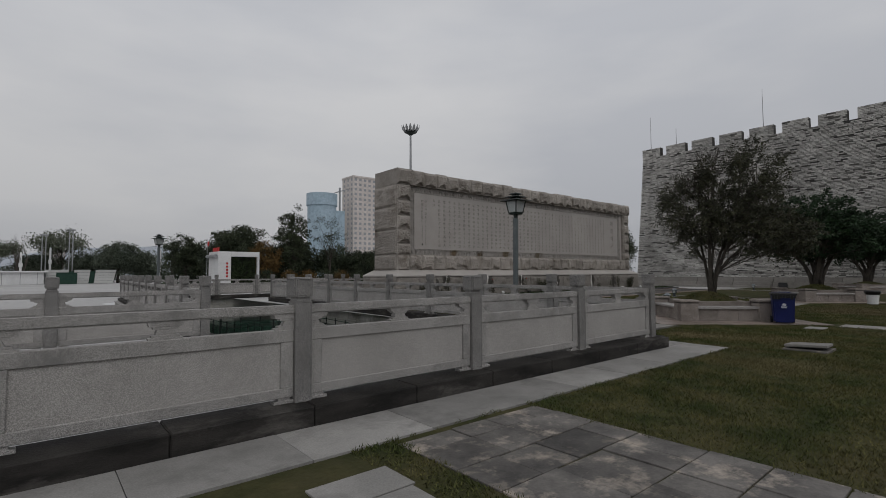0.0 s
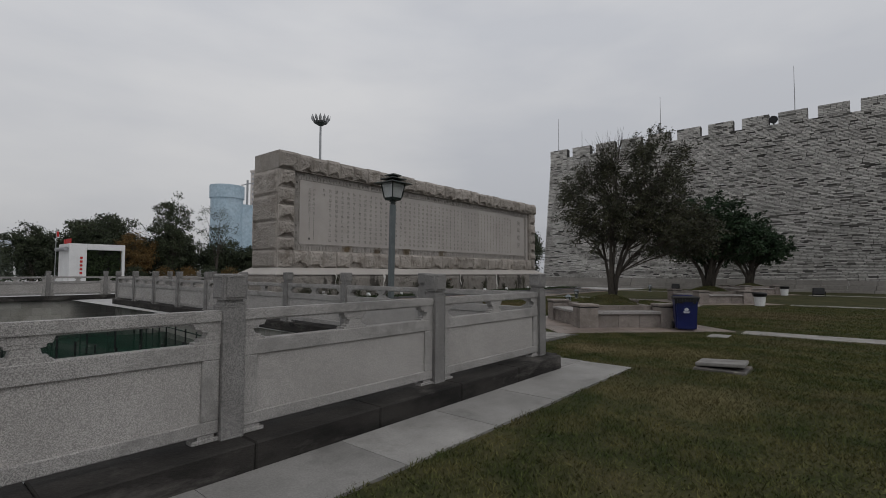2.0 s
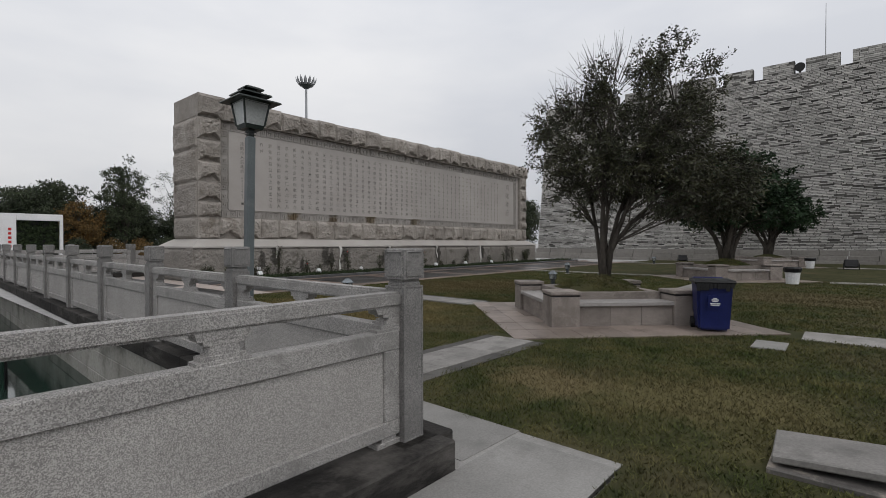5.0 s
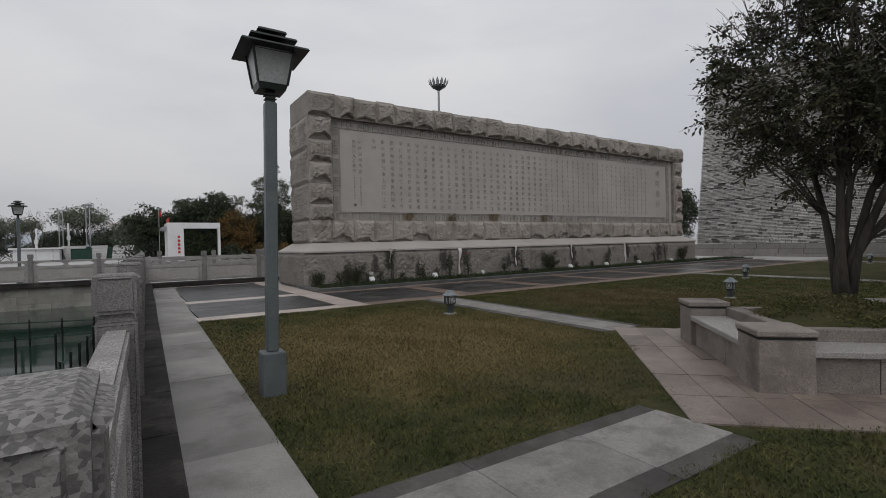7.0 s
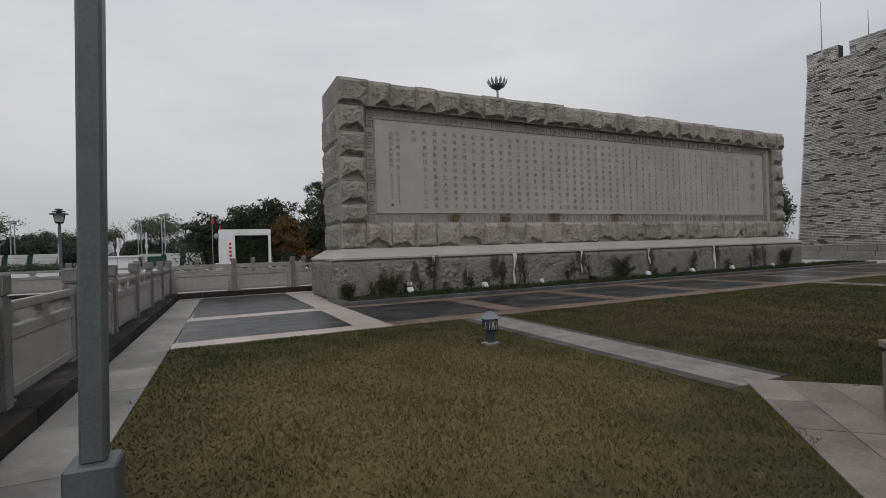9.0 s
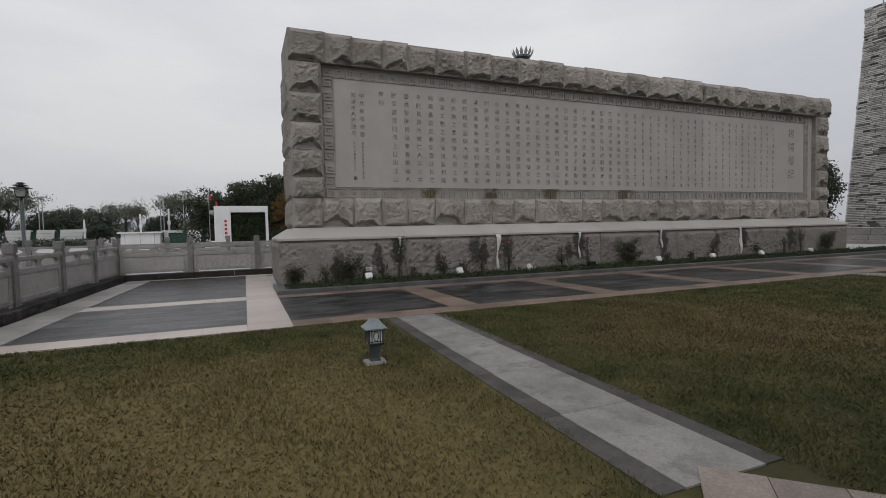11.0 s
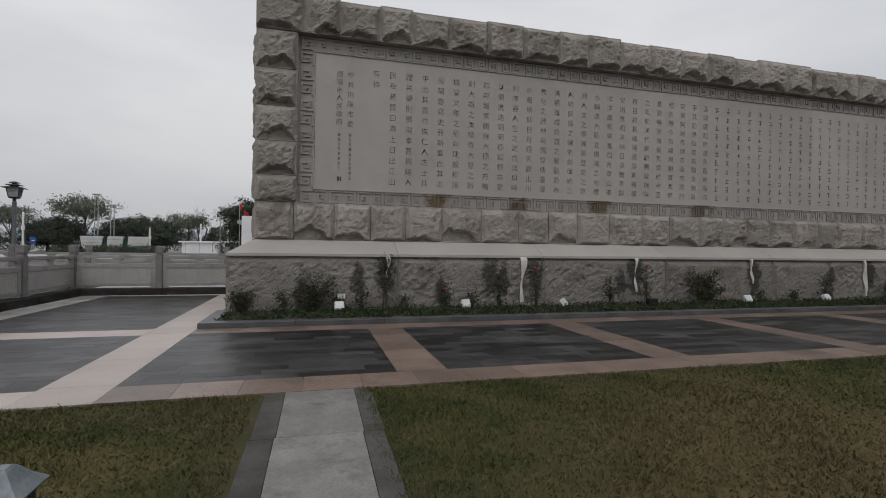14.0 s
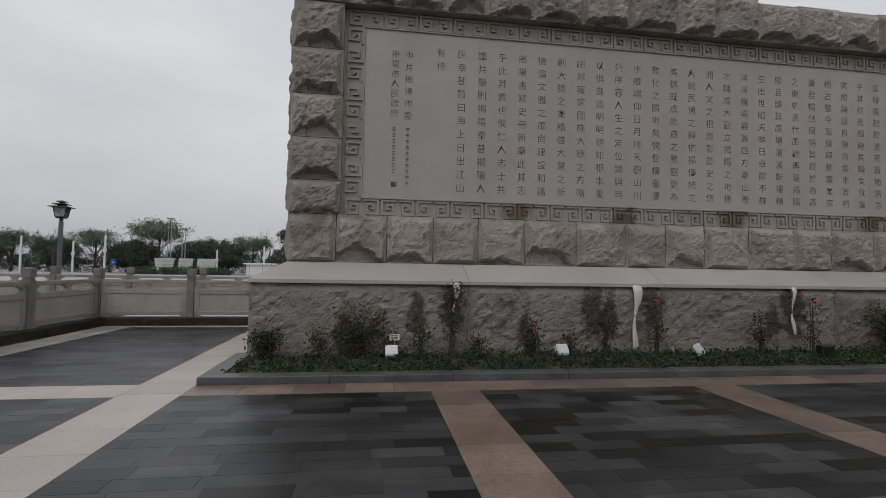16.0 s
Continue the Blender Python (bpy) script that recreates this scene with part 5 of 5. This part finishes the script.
rng = random.Random(21)
cents = [(rng.uniform(14.85, 44), 19.75 + 1.3 * rng.random() ** 1.4, 0.1 + rng.random() * 0.05) for _ in range(3600)]
tagged(part("ground_cover", leaf_mesh("ground_cover", cents, 7, 0.05, 0.065, LEAF_BED, rng), LEAF_BED, None), "low green leafy ground cover in the bed", "plants", kind="stuff")


def bush(x, y, w, h, label, mat, seed, flowers=0, per=22, thin=False):
    rng = random.Random(seed)
    t = thing("bush", label, "bush", pose(x, y, 0.07), group="bushes in the bed")
    st = bmesh.new()
    tips = []
    for i in range(18 if not thin else 6):
        a = rng.uniform(0, 6.28)
        r = w / 2 * rng.uniform(0.2, 1) * (0.5 if thin else 1)
        tip = Vector((r * math.cos(a), min(0.25, r * math.sin(a) * 0.6), h * rng.uniform(0.45, 1)))
        tube(st, [(0.05 * math.cos(a), 0.05 * math.sin(a), 0), (tip.x * 0.4, tip.y * 0.4, tip.z * 0.55), tip], [0.01, 0.007, 0.003], 4)
        for q in (0.35, 0.55, 0.75, 0.9, 1.0):
            tips.append(tip * q)
    tagged(part("stemwork", st, BARK, t), kind="stuff")
    tagged(part("leaves", leaf_mesh("leaves", tips, per, 0.07, 0.06, mat, rng), mat, t), kind="stuff")
    for _ in range(flowers):
        p = rng.choice(tips)
        part("flower", tube(bmesh.new(), [p + Vector((0, -0.03, 0.03)), p + Vector((0, -0.05, 0.07))], [0.012, 0.035], 8), RED, t, "small red blossom")


BED = ((15.1, 0.5, 0.5, 0, 0, 14), (15.95, 0.7, 0.5, 0, 1, 10), (16.55, 0.9, 0.8, 2, 0, 20), (17.0, 0.5, 0.55, 0, 1, 10), (17.55, 0.3, 0.6, 0, 1, 8), (18.05, 0.4, 1.25, 0, 1, 12), (18.5, 0.5, 0.35, 0, 1, 9), (19.45, 0.5, 0.65, 1, 1, 14), (20.1, 0.25, 0.45, 0, 1, 8), (20.75, 0.6, 0.95, 0, 1, 8), (21.75, 0.45, 1.0, 1, 1, 9), (23.8, 0.5, 0.85, 0, 1, 12), (24.85, 0.3, 1.05, 1, 1, 8), (26.7, 1.2, 0.95, 1, 0, 30), (28.6, 0.5, 0.45, 0, 1, 8), (29.8, 0.5, 0.5, 0, 1, 9), (31.0, 0.6, 0.7, 0, 1, 14), (33.6, 0.5, 0.6, 0, 1, 12), (35.3, 0.5, 0.9, 0, 1, 8), (36.4, 0.6, 1.2, 0, 1, 14), (38.3, 0.9, 1.0, 0, 0, 20))
for i, (x, w, h, fl, th, per) in enumerate(BED):
    bush(x, 20.85, w, h, "scraggly dark flowering bush against the rough plinth" if fl else "thin straggling climber against the rough plinth" if th else "scraggly dark green bush against the rough plinth", LEAF, 300 + i, fl, per, thin=bool(th))

rng = random.Random(77)
for k in range(2):
    cs = []
    for _ in range(700):
        a, r = rng.uniform(0, 6.28), 0.78 * math.sqrt(rng.random())
        cs.append((CX + 13.15 * k + r * math.cos(a), 6.33 + r * math.sin(a), 0.54 + 0.24 * (1 - (r / 0.8) ** 2)))
    tagged(part("mound_grass", leaf_mesh("mound_grass", cs, 12, 0.03, 0.035, BLADE, rng), BLADE, None), "scruffy grass on the planter mound", "grass", kind="stuff")

# ---- lime streaks and dark weed stains on the base ----
for i, (x, w, h) in enumerate(((18.15, 0.10, 0.5), (21.5, 0.16, 1.15), (24.75, 0.10, 0.9), (28.6, 0.12, 0.7), (33.0, 0.22, 1.1))):
    bm = bmesh.new()
    rows = 12
    prev = None
    for j in range(rows + 1):
        q = j / rows
        z = 1.3 - h * q
        ww = w * (0.65 + 0.35 * math.sin(7 * q + i)) * (1.15 - 0.5 * q)
        xo = x + 0.03 * math.sin(5 * q + i)
        yf = RF - 0.03 - (0.04 + 0.02 * math.sin(9 * q) if 0.08 < q else 0.012)
        cur = [bm.verts.new(p) for p in ((xo - ww / 2, yf + 0.02, z), (xo, yf, z), (xo + ww / 2, yf + 0.02, z), (xo, yf + 0.12, z))]
        if prev:
            for k in range(4):
                bm.faces.new((prev[k], prev[(k + 1) % 4], cur[(k + 1) % 4], cur[k]))
        else:
            bm.faces.new(cur)
        prev = cur
    bm.faces.new(prev[::-1])
    part("lime_streak", bm, STREAK, base, "whitish lime streak run down the rough stone")

# ---- netting in the pond ----
net = thing("net_fence", "dark green netting fence on poles standing in the pond", "net")
for (xa, ya), (xb, yb) in (((5.2, 21.3), (8.65, 19.9)), ((5.2, 21.3), (5.4, 17.7)), ((8.65, 19.9), (8.75, 17.4)), ((5.4, 17.7), (8.75, 17.4)), ((8.75, 17.4), (8.4, 13.0)), ((5.4, 17.7), (6.2, 13.2)), ((6.2, 13.2), (8.4, 13.0))):
    n = 5
    pts = [(xa + (xb - xa) * k / n, ya + (yb - ya) * k / n) for k in range(n + 1)]
    for (x0, y0), (x1, y1) in zip(pts, pts[1:]):
        bm = bmesh.new()
        bm.faces.new([bm.verts.new(p) for p in ((x0, y0, -1.0), (x1, y1, -1.0), (x1, y1, -0.46), (x0, y0, -0.45))])
        bmesh.ops.solidify(bm, geom=bm.faces[:], thickness=0.008)
        part("netting", bm, NET, net)
        part("rail", tube(bmesh.new(), [(x0, y0, -0.3), (x1, y1, -0.3)], [0.018, 0.018], 6), NET, net)
    for x0, y0 in pts:
        part("pole", tube(bmesh.new(), [(x0, y0, -1.3), (x0, y0, -0.22)], [0.022, 0.022], 6), BLACK, net)

# ---- kiosk ----
ki = thing("kiosk", "white portal kiosk with a green plant wall and red lettering", "kiosk", pose(12.0, 44, 0))
part("side_block", B(0, 1.05, 0, 3.0, 0, 3.42, bevel=0.02), WHITE, ki)
part("beam", B(1.052, 3.5, 0, 1.6, 2.98, 3.42, bevel=0.02), WHITE, ki)
part("post", B(3.32, 3.5, 0, 0.3, 0, 2.978, bevel=0.01), WHITE, ki)
part("back_board", B(1.052, 3.3, 0.5, 0.6, 0, 2.978), BLACK, ki)
rng = random.Random(5)
cents = [(1.1 + rng.random() * 2.1, 0.25 + rng.random() * 0.2, 0.75 + rng.random() * 2.2) for _ in range(220)]
tagged(part("plant_wall", leaf_mesh("plant_wall", cents, 18, 0.09, 0.16, LEAF_BED, rng), LEAF_BED, ki, "dense green living wall"), kind="stuff")
for z in (2.3, 2.02, 1.74, 1.46, 1.18):
    part("red_letter", B(0.64, 0.80, -0.012, 0.004, z, z + 0.17), RED, ki, "red sign letter")
for k in range(4):
    part("roof_letter", B(0.1, 0.16, 0.3 + 0.5 * k, 0.66 + 0.5 * k, 3.422, 3.78, bevel=0.01), RED, ki, "red rooftop letter")
part("awning", tube(bmesh.new(), [(-0.16, 0.2, 3.02), (-0.16, 2.9, 3.02)], [0.15, 0.15], 10), STEEL, ki, "grey rolled-up awning")
part("counter", B(-0.25, -0.002, 0.3, 2.8, 0, 1.0, bevel=0.02), WHITE, ki)
flag = thing("flag", "small red flag on a thin pole", "flag", pose(11.6, 46, 0))
part("pole", tube(bmesh.new(), [(0, 0, 0), (0, 0, 4.6)], [0.03, 0.02], 6), STEEL, flag)
part("cloth", B(0.02, 0.16, -0.006, 0.006, 3.95, 4.35), RED, flag)

# ---- low walls, hut and poles across the square ----
def slanted_wall(x, y, w, h):
    t = thing("slanted_wall", "long low pale stone-clad wall with outward-leaning ends and green slits", "wall", pose(x, y, 0), group="slanted walls")
    lean, slit = 0.55, 0.75
    part("infill", B(0.6, w - 0.6, 0.3, 0.6, 0, h - 0.25), NETDARK, t, "dark green recessed slits")
    cuts = (0.0, 0.36, 0.66, 1.0)
    for i in range(3):
        x0, x1 = w * cuts[i] + (slit / 2 if i else 0), w * cuts[i + 1] - (slit / 2 if i < 2 else 0)
        lo0 = x0 + (lean if i == 0 else -lean * 0.5)
        lo1 = x1 - (lean if i == 2 else lean * 0.5)
        for c in range(5):
            za, zb = h * c / 5 + 0.012, h * (c + 1) / 5 - 0.012
            ql, qh = za / h, zb / h
            bm = bmesh.new()
            vs = [bm.verts.new((px, py, pz)) for py in (0, 0.8) for px, pz in ((lo0 + (x0 - lo0) * ql, za), (lo1 + (x1 - lo1) * ql, za), (lo1 + (x1 - lo1) * qh, zb), (lo0 + (x0 - lo0) * qh, zb))]
            for fc in ((0, 1, 2, 3), (7, 6, 5, 4), (0, 4, 5, 1), (1, 5, 6, 2), (2, 6, 7, 3), (3, 7, 4, 0)):
                bm.faces.new([vs[k] for k in fc])
            part("stone_course", bm, CLAD, t)
    return t


slanted_wall(-19.6, 100, 9.9, 2.7)
slanted_wall(1.2, 100, 9.6, 2.3)
hut = thing("hut", "low white flat-roofed hut", "hut", pose(-4.3, 98, 0))
part("wall", B(0, 5.4, 0, 3.5, 0, 1.85), WHITE, hut)
part("roof", B(-0.45, 5.85, -0.4, 3.9, 1.85, 2.08, bevel=0.03), WHITE, hut)
for xj in (0.5, 2.6, 4.6):
    part("joint", B(xj, xj + 0.07, -0.012, 0.004, 0, 1.84), STEEL, hut)
bx = thing("dustbin_shelter", "dark green metal container", "container", pose(2.6, 96, 0))
part("body", B(0, 2.6, 0, 1.6, 0, 1.75, bevel=0.05), NETDARK, bx)
part("lid", B(-0.06, 2.66, -0.06, 1.66, 1.752, 1.84, bevel=0.02), NETDARK, bx)
for i, (x, y, h, pair) in enumerate(((-32, 100, 5.2, 0), (-27.2, 100, 6.3, 0), (-17.9, 101, 9.4, 1), (-15.6, 101, 7.7, 1), (0.8, 102, 7.9, 1), (4.3, 102, 8.9, 1), (-1.7, 99, 5.0, 0), (1.9, 103, 6.0, 0), (-9.3, 99, 4.2, 0), (-41, 102, 6, 0), (17.5, 101, 6.0, 0))):
    p = thing("light_column", "slim double-shafted steel light column" if pair else "slim white light column in the square", "light column", pose(x, y, 0), group="light columns")
    for k in range(1 + pair):
        ox = 0.48 * k
        part("column", tube(bmesh.new(), [(ox, 0, 0), (ox, 0, h)], [0.09, 0.07] if pair else [0.17, 0.13], 8), STEEL if pair else WHITE, p)
    if pair:
        for zc in (h * 0.55, h * 0.75, h - 0.1):
            part("tie", B(-0.02, 0.5, -0.03, 0.03, zc, zc + 0.06), STEEL, p)
        part("head", B(-0.35, 0.85, -0.15, 0.15, h + 0.001, h + 0.22, bevel=0.04), STEEL, p)
    else:
        part("head", tube(bmesh.new(), [(0, 0, h * 0.55), (0, 0, h * 0.66)], [0.26, 0.26], 8), WHITE, p)
sg = thing("road_sign", "round-cornered blue sign on a thin post", "sign", pose(-25.4, 99, 0))
part("post", tube(bmesh.new(), [(0, 0.06, 0), (0, 0.06, 1.9)], [0.04, 0.04], 6), STEEL, sg)
part("plate", B(-0.4, 0.4, 0, 0.02, 1.4, 2.3, bevel=0.008), SIGNBLUE, sg)
part("bar", B(-0.2, 0.2, -0.012, -0.002, 1.8, 1.9), WHITE, sg)

# ---- high mast ----
mast = thing("high_mast_light", "tall mast with a lotus-shaped ring of floodlights", "mast light", pose(62, 84, 0))
part("mast", tube(bmesh.new(), [(0, 0, 0), (0, 0, 32.5)], [0.42, 0.2], 12), STEEL, mast)
part("bowl", tube(bmesh.new(), [(0, 0, 31.6), (0, 0, 32.1), (0, 0, 32.5)], [0.3, 1.05, 1.5], 18), LAMPDARK, mast)
for k in range(14):
    a = 2 * math.pi * k / 14
    bm = bmesh.new()
    vs = [bm.verts.new(p) for p in ((1.3, -0.2, 32.2), (1.3, 0.2, 32.2), (1.85, 0.32, 33.0), (2.05, 0.0, 33.8), (1.85, -0.32, 33.0))]
    bm.faces.new(vs)
    bmesh.ops.solidify(bm, geom=bm.faces[:], thickness=0.1)
    part("petal", bm, STEEL, mast, "", Matrix.Rotation(a, 4, "Z"))

# ---- far buildings ----
def block(name, x0, x1, y, d, h, mat, label, floors, bays):
    t = thing(name, label, "building", pose(x0, y, 0), group="far buildings")
    part("wall", B(0, x1 - x0, 0, d, 0, h), mat, t)
    part("roof", B(-0.4, x1 - x0 + 0.4, -0.4, d + 0.4, h, h + 1.2), mat, t)
    me = mesh_of(B(0, (x1 - x0) / bays * 0.5, -0.12, 0.05, 0, h / floors * 0.5), PANE, "window")
    me2 = mesh_of(B(-0.12, 0.05, 0, d / bays * 0.5, 0, h / floors * 0.5), PANE, "window")
    for j in range(floors):
        for i in range(bays):
            part("window", me, PANE, t, "", Matrix.Translation(((x1 - x0) * (i + 0.25) / bays, 0, h * (j + 0.3) / floors)))
            if i < 3:
                part("window", me2, PANE, t, "", Matrix.Translation((0, d * (i + 0.25) / 3, h * (j + 0.3) / floors)))
    return t


block("apartment_tower", 171, 190, 300, 16, 70, TOWERPALE, "tall pale hazy apartment tower", 20, 5)
block("office_block", 2.9, 11, 300, 12, 14, TOWERPALE, "pale hazy office block", 6, 4)
tw = thing("tower_under_construction", "unfinished tower wrapped in blue netting", "building", pose(147, 300, 0), group="far buildings")
part("shaft", tube(bmesh.new(), [(0, 0, 0), (0, 0, 54)], [9.5, 9.5], 24), TOWERBLUE, tw)
part("wrapped_top", tube(bmesh.new(), [(0, 0, 47), (0, 0, 55)], [10.2, 10.2], 24), TOWERBLUE, tw)
part("lower_wing", B(4, 14, -6, 8, 0, 44), TOWERBLUE, tw)
cr = thing("tower_crane", "thin lattice tower crane", "crane", pose(163, 305, 0))
part("mast", B(-0.5, 0.5, -0.5, 0.5, 0, 62), STEEL, cr)
part("jib", tube(bmesh.new(), [(-4, 0, 58), (16, 0, 65)], [0.5, 0.3], 4), STEEL, cr)

# hazy hills, the haze painted on as a pale blue-grey colour
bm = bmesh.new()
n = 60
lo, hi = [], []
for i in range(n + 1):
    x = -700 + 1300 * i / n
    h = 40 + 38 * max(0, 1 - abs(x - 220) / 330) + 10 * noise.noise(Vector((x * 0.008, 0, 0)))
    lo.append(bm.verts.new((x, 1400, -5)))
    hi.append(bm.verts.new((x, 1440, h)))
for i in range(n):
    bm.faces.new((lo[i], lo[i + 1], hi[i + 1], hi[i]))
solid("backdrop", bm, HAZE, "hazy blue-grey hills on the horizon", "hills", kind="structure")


# ---- trees beyond the square ----
FAR = [  # x, y, crown top, crown radius, kind
    (20.4, 48, 7.9, 1.75, 0), (24.2, 47.5, 7.5, 1.9, 5), (17.4, 48, 4.7, 1.6, 2), (13.9, 49, 5.9, 2.1, 0), (16.6, 52, 6.7, 2.3, 0), (11.5, 53, 5.2, 1.8, 0), (22.4, 51, 5.0, 2.2, 0), (26.8, 51, 4.4, 2.2, 0), (29.6, 50, 4.2, 2.0, 0), (33, 52, 4.4, 2.4, 0), (18.8, 50, 4.4, 1.8, 0),
    (19.2, 100, 9.0, 2.8, 5), (11.2, 102, 7.2, 3.2, 0), (15.2, 106, 6.0, 3.0, 0), (7.4, 108, 5.4, 3.0, 0), (3.4, 110, 9.0, 5.0, 1), (-1.8, 100, 8.2, 2.0, 4), (-4.8, 104, 7.0, 3.6, 1), (-8.8, 104, 5.9, 3.2, 0), (-12.2, 105, 6.3, 3.2, 0), (-20.2, 103, 9.2, 4.6, 1),
    (-16, 108, 5.6, 3.4, 0), (-24.8, 106, 6.0, 3.4, 0), (-30.8, 104, 7.4, 3.6, 1), (-34.6, 100, 7.4, 2.0, 4), (-38, 106, 6.2, 3.6, 0), (-45, 106, 7.0, 4.0, 1), (-52, 108, 6.4, 4.0, 0), (-28, 109, 5.4, 3.2, 0), (0.4, 109, 5.0, 3.0, 0), (23, 104, 6.2, 3.2, 0), (27.5, 106, 6.6, 3.4, 0), (-60, 110, 6.6, 4.2, 0),
    (76, 45.5, 9.5, 3.6, 0), (82, 47, 8.6, 3.6, 0), (70, 52, 9.0, 3.4, 0),
]
for i, (x, y, top, r, kind) in enumerate(FAR):
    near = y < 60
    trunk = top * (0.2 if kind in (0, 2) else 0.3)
    mat = (LEAF_MID if near else LEAF_HAZY, LEAF_PALE, LEAF_ORANGE, LEAF_PALE, LEAF_HAZY, LEAF_MID if near else LEAF_PALE)[kind]
    label = ("dark green broad-leaved tree beyond the square", "pale feathery spreading tree beyond the square", "tree with orange-brown foliage", "", "bare leafless tree with upright limbs", "sparse open-crowned tree beyond the square")[kind]
    rz = (top - trunk) / 2 * (0.55 if kind == 1 else 1.0)
    sz = (0.09 * r + 0.03) * (0.75 if kind in (1, 5) else 1.0)
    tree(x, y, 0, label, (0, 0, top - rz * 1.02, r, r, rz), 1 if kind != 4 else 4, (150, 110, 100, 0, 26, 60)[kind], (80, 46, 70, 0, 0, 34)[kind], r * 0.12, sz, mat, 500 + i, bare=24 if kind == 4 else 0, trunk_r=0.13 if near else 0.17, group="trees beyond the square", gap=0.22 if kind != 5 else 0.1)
# hedges and shrubs
rng = random.Random(9)
cents = [(x, 112 + rng.uniform(-1.5, 1.5), rng.random() ** 0.8 * (3.6 + 0.9 * math.sin(x * 0.55) + 0.6 * math.sin(x * 1.7))) for x in [rng.uniform(-90, 34) for _ in range(3600)]] + [(rng.uniform(-22, -7), 97.5 + rng.uniform(-0.5, 0.5), rng.uniform(0, 0.9)) for _ in range(260)]
cents += [(rng.uniform(9, 36), 54 + rng.uniform(-1, 1), rng.uniform(0.1, 2.6)) for _ in range(420)]
tagged(part("far_shrubs", leaf_mesh("far_shrubs", cents, 22, 0.36, 0.3, LEAF_HAZY, rng), LEAF_HAZY, None), "dark band of shrubs along the square", "shrubs", kind="stuff")
for i, (x, r, mat) in enumerate(((16.4, 0.75, LEAF_MID), (18.6, 0.8, LEAF_ORANGE), (20.4, 0.75, LEAF_ORANGE), (22.3, 0.8, LEAF_MID), (24.1, 0.75, LEAF_ORANGE), (26.0, 0.75, LEAF_MID))):
    rng = random.Random(40 + i)
    t = thing("round_shrub", "round clipped shrub with russet tips" if mat is LEAF_ORANGE else "round clipped dark green shrub", "shrub", pose(x, 44.5, 0), group="round shrubs")
    cs = [Vector((rng.gauss(0, 1), rng.gauss(0, 1), rng.gauss(0, 1))).normalized() * r * 0.8 + Vector((0, 0, r + 0.3)) for _ in range(60)]
    tagged(part("leaves", leaf_mesh("leaves", cs, 26, 0.15, 0.13, mat, rng), mat, t), kind="stuff")
    part("stem", tube(bmesh.new(), [(0, 0, 0), (0, 0, r)], [0.1, 0.08], 6), BARK, t)

# ---- grass blades on the lawn beside the walk ----
rg = np.random.default_rng(4)
N = 1300000
gx, gy = rg.uniform(2.0, 30.0, N), rg.uniform(-3.0, 15.34, N)
dist = np.full(N, 99.0)
for t, x, y, *_ in ROWS:
    dist = np.minimum(dist, np.hypot(gx - x, gy - y))
keep = rg.random(N) < np.clip(3.2 / np.maximum(dist, 1.0), 0.12, 1.0) ** 1.3


j = 0.03 * np.sin(gx * 23) * np.sin(gy * 19) + 0.025 * np.sin(gx * 5.3 + gy * 4.1) + 0.02 * np.sin(gx * 11 - gy * 9)


def outside(x0, x1, y0, y1):
    e = 0.04 + j
    return ~((gx > x0 + e) & (gx < x1 - e) & (gy > y0 + e) & (gy < y1 - e))


keep &= (gy < 3.57 + j) | (gx > 10.22 + T * (gy - 4.6) + j)
keep &= outside(2.4, 4.22, -9, 3.6) & outside(10.0, 13.6, 5.84, 6.9) & outside(CX - 0.46 + 0.0, CX + 0.62, 8.8, 15.5) & outside(CX - 0.4, CX + 0.45, -9, 3.6)
keep &= (np.abs(gx - CX) + np.abs(gy - CY) > 3.09 - 1.5 * j) & outside(10.62, 11.38, 2.1, 2.9) & outside(14.9, 15.5, 3.1, 3.5) & outside(1.4, 2.1, 2.3, 3.15)
keep &= (np.abs(gx - CX - 13.15) + np.abs(gy - CY) > 3.13) & outside(19.5, 26.5, 5.9, 6.75) & (gy < 15.31 + j)
gx, gy, dist = gx[keep], gy[keep], dist[keep]
n = len(gx)
hh = rg.uniform(0.012, 0.036, n) * (0.75 + 0.5 * np.sin(gx * 2.1 + np.sin(gy * 1.7)) ** 2)
ww = rg.uniform(0.003, 0.006, n) * (1 + np.clip(dist / 5, 0, 2.4))
an = rg.uniform(0, 2 * np.pi, n)
lx, ly = rg.normal(0, 0.022, n), rg.normal(0, 0.022, n)
V = np.empty((n, 3, 3))
V[:, 0] = np.stack((gx - ww * np.cos(an), gy - ww * np.sin(an), np.full(n, -0.004)), 1)
V[:, 1] = np.stack((gx + ww * np.cos(an), gy + ww * np.sin(an), np.full(n, -0.004)), 1)
V[:, 2] = np.stack((gx + lx, gy + ly, hh), 1)
me = bpy.data.meshes.new("grass")
me.vertices.add(n * 3)
me.vertices.foreach_set("co", V.reshape(-1))
me.loops.add(n * 3)
me.loops.foreach_set("vertex_index", np.arange(n * 3, dtype=np.int32))
me.polygons.add(n)
me.polygons.foreach_set("loop_start", np.arange(0, n * 3, 3, dtype=np.int32))
me.update()
me.materials.append(BLADE)
tagged(part("grass", me, BLADE, None), "short mown grass, green with straw-coloured patches", "grass", kind="stuff")
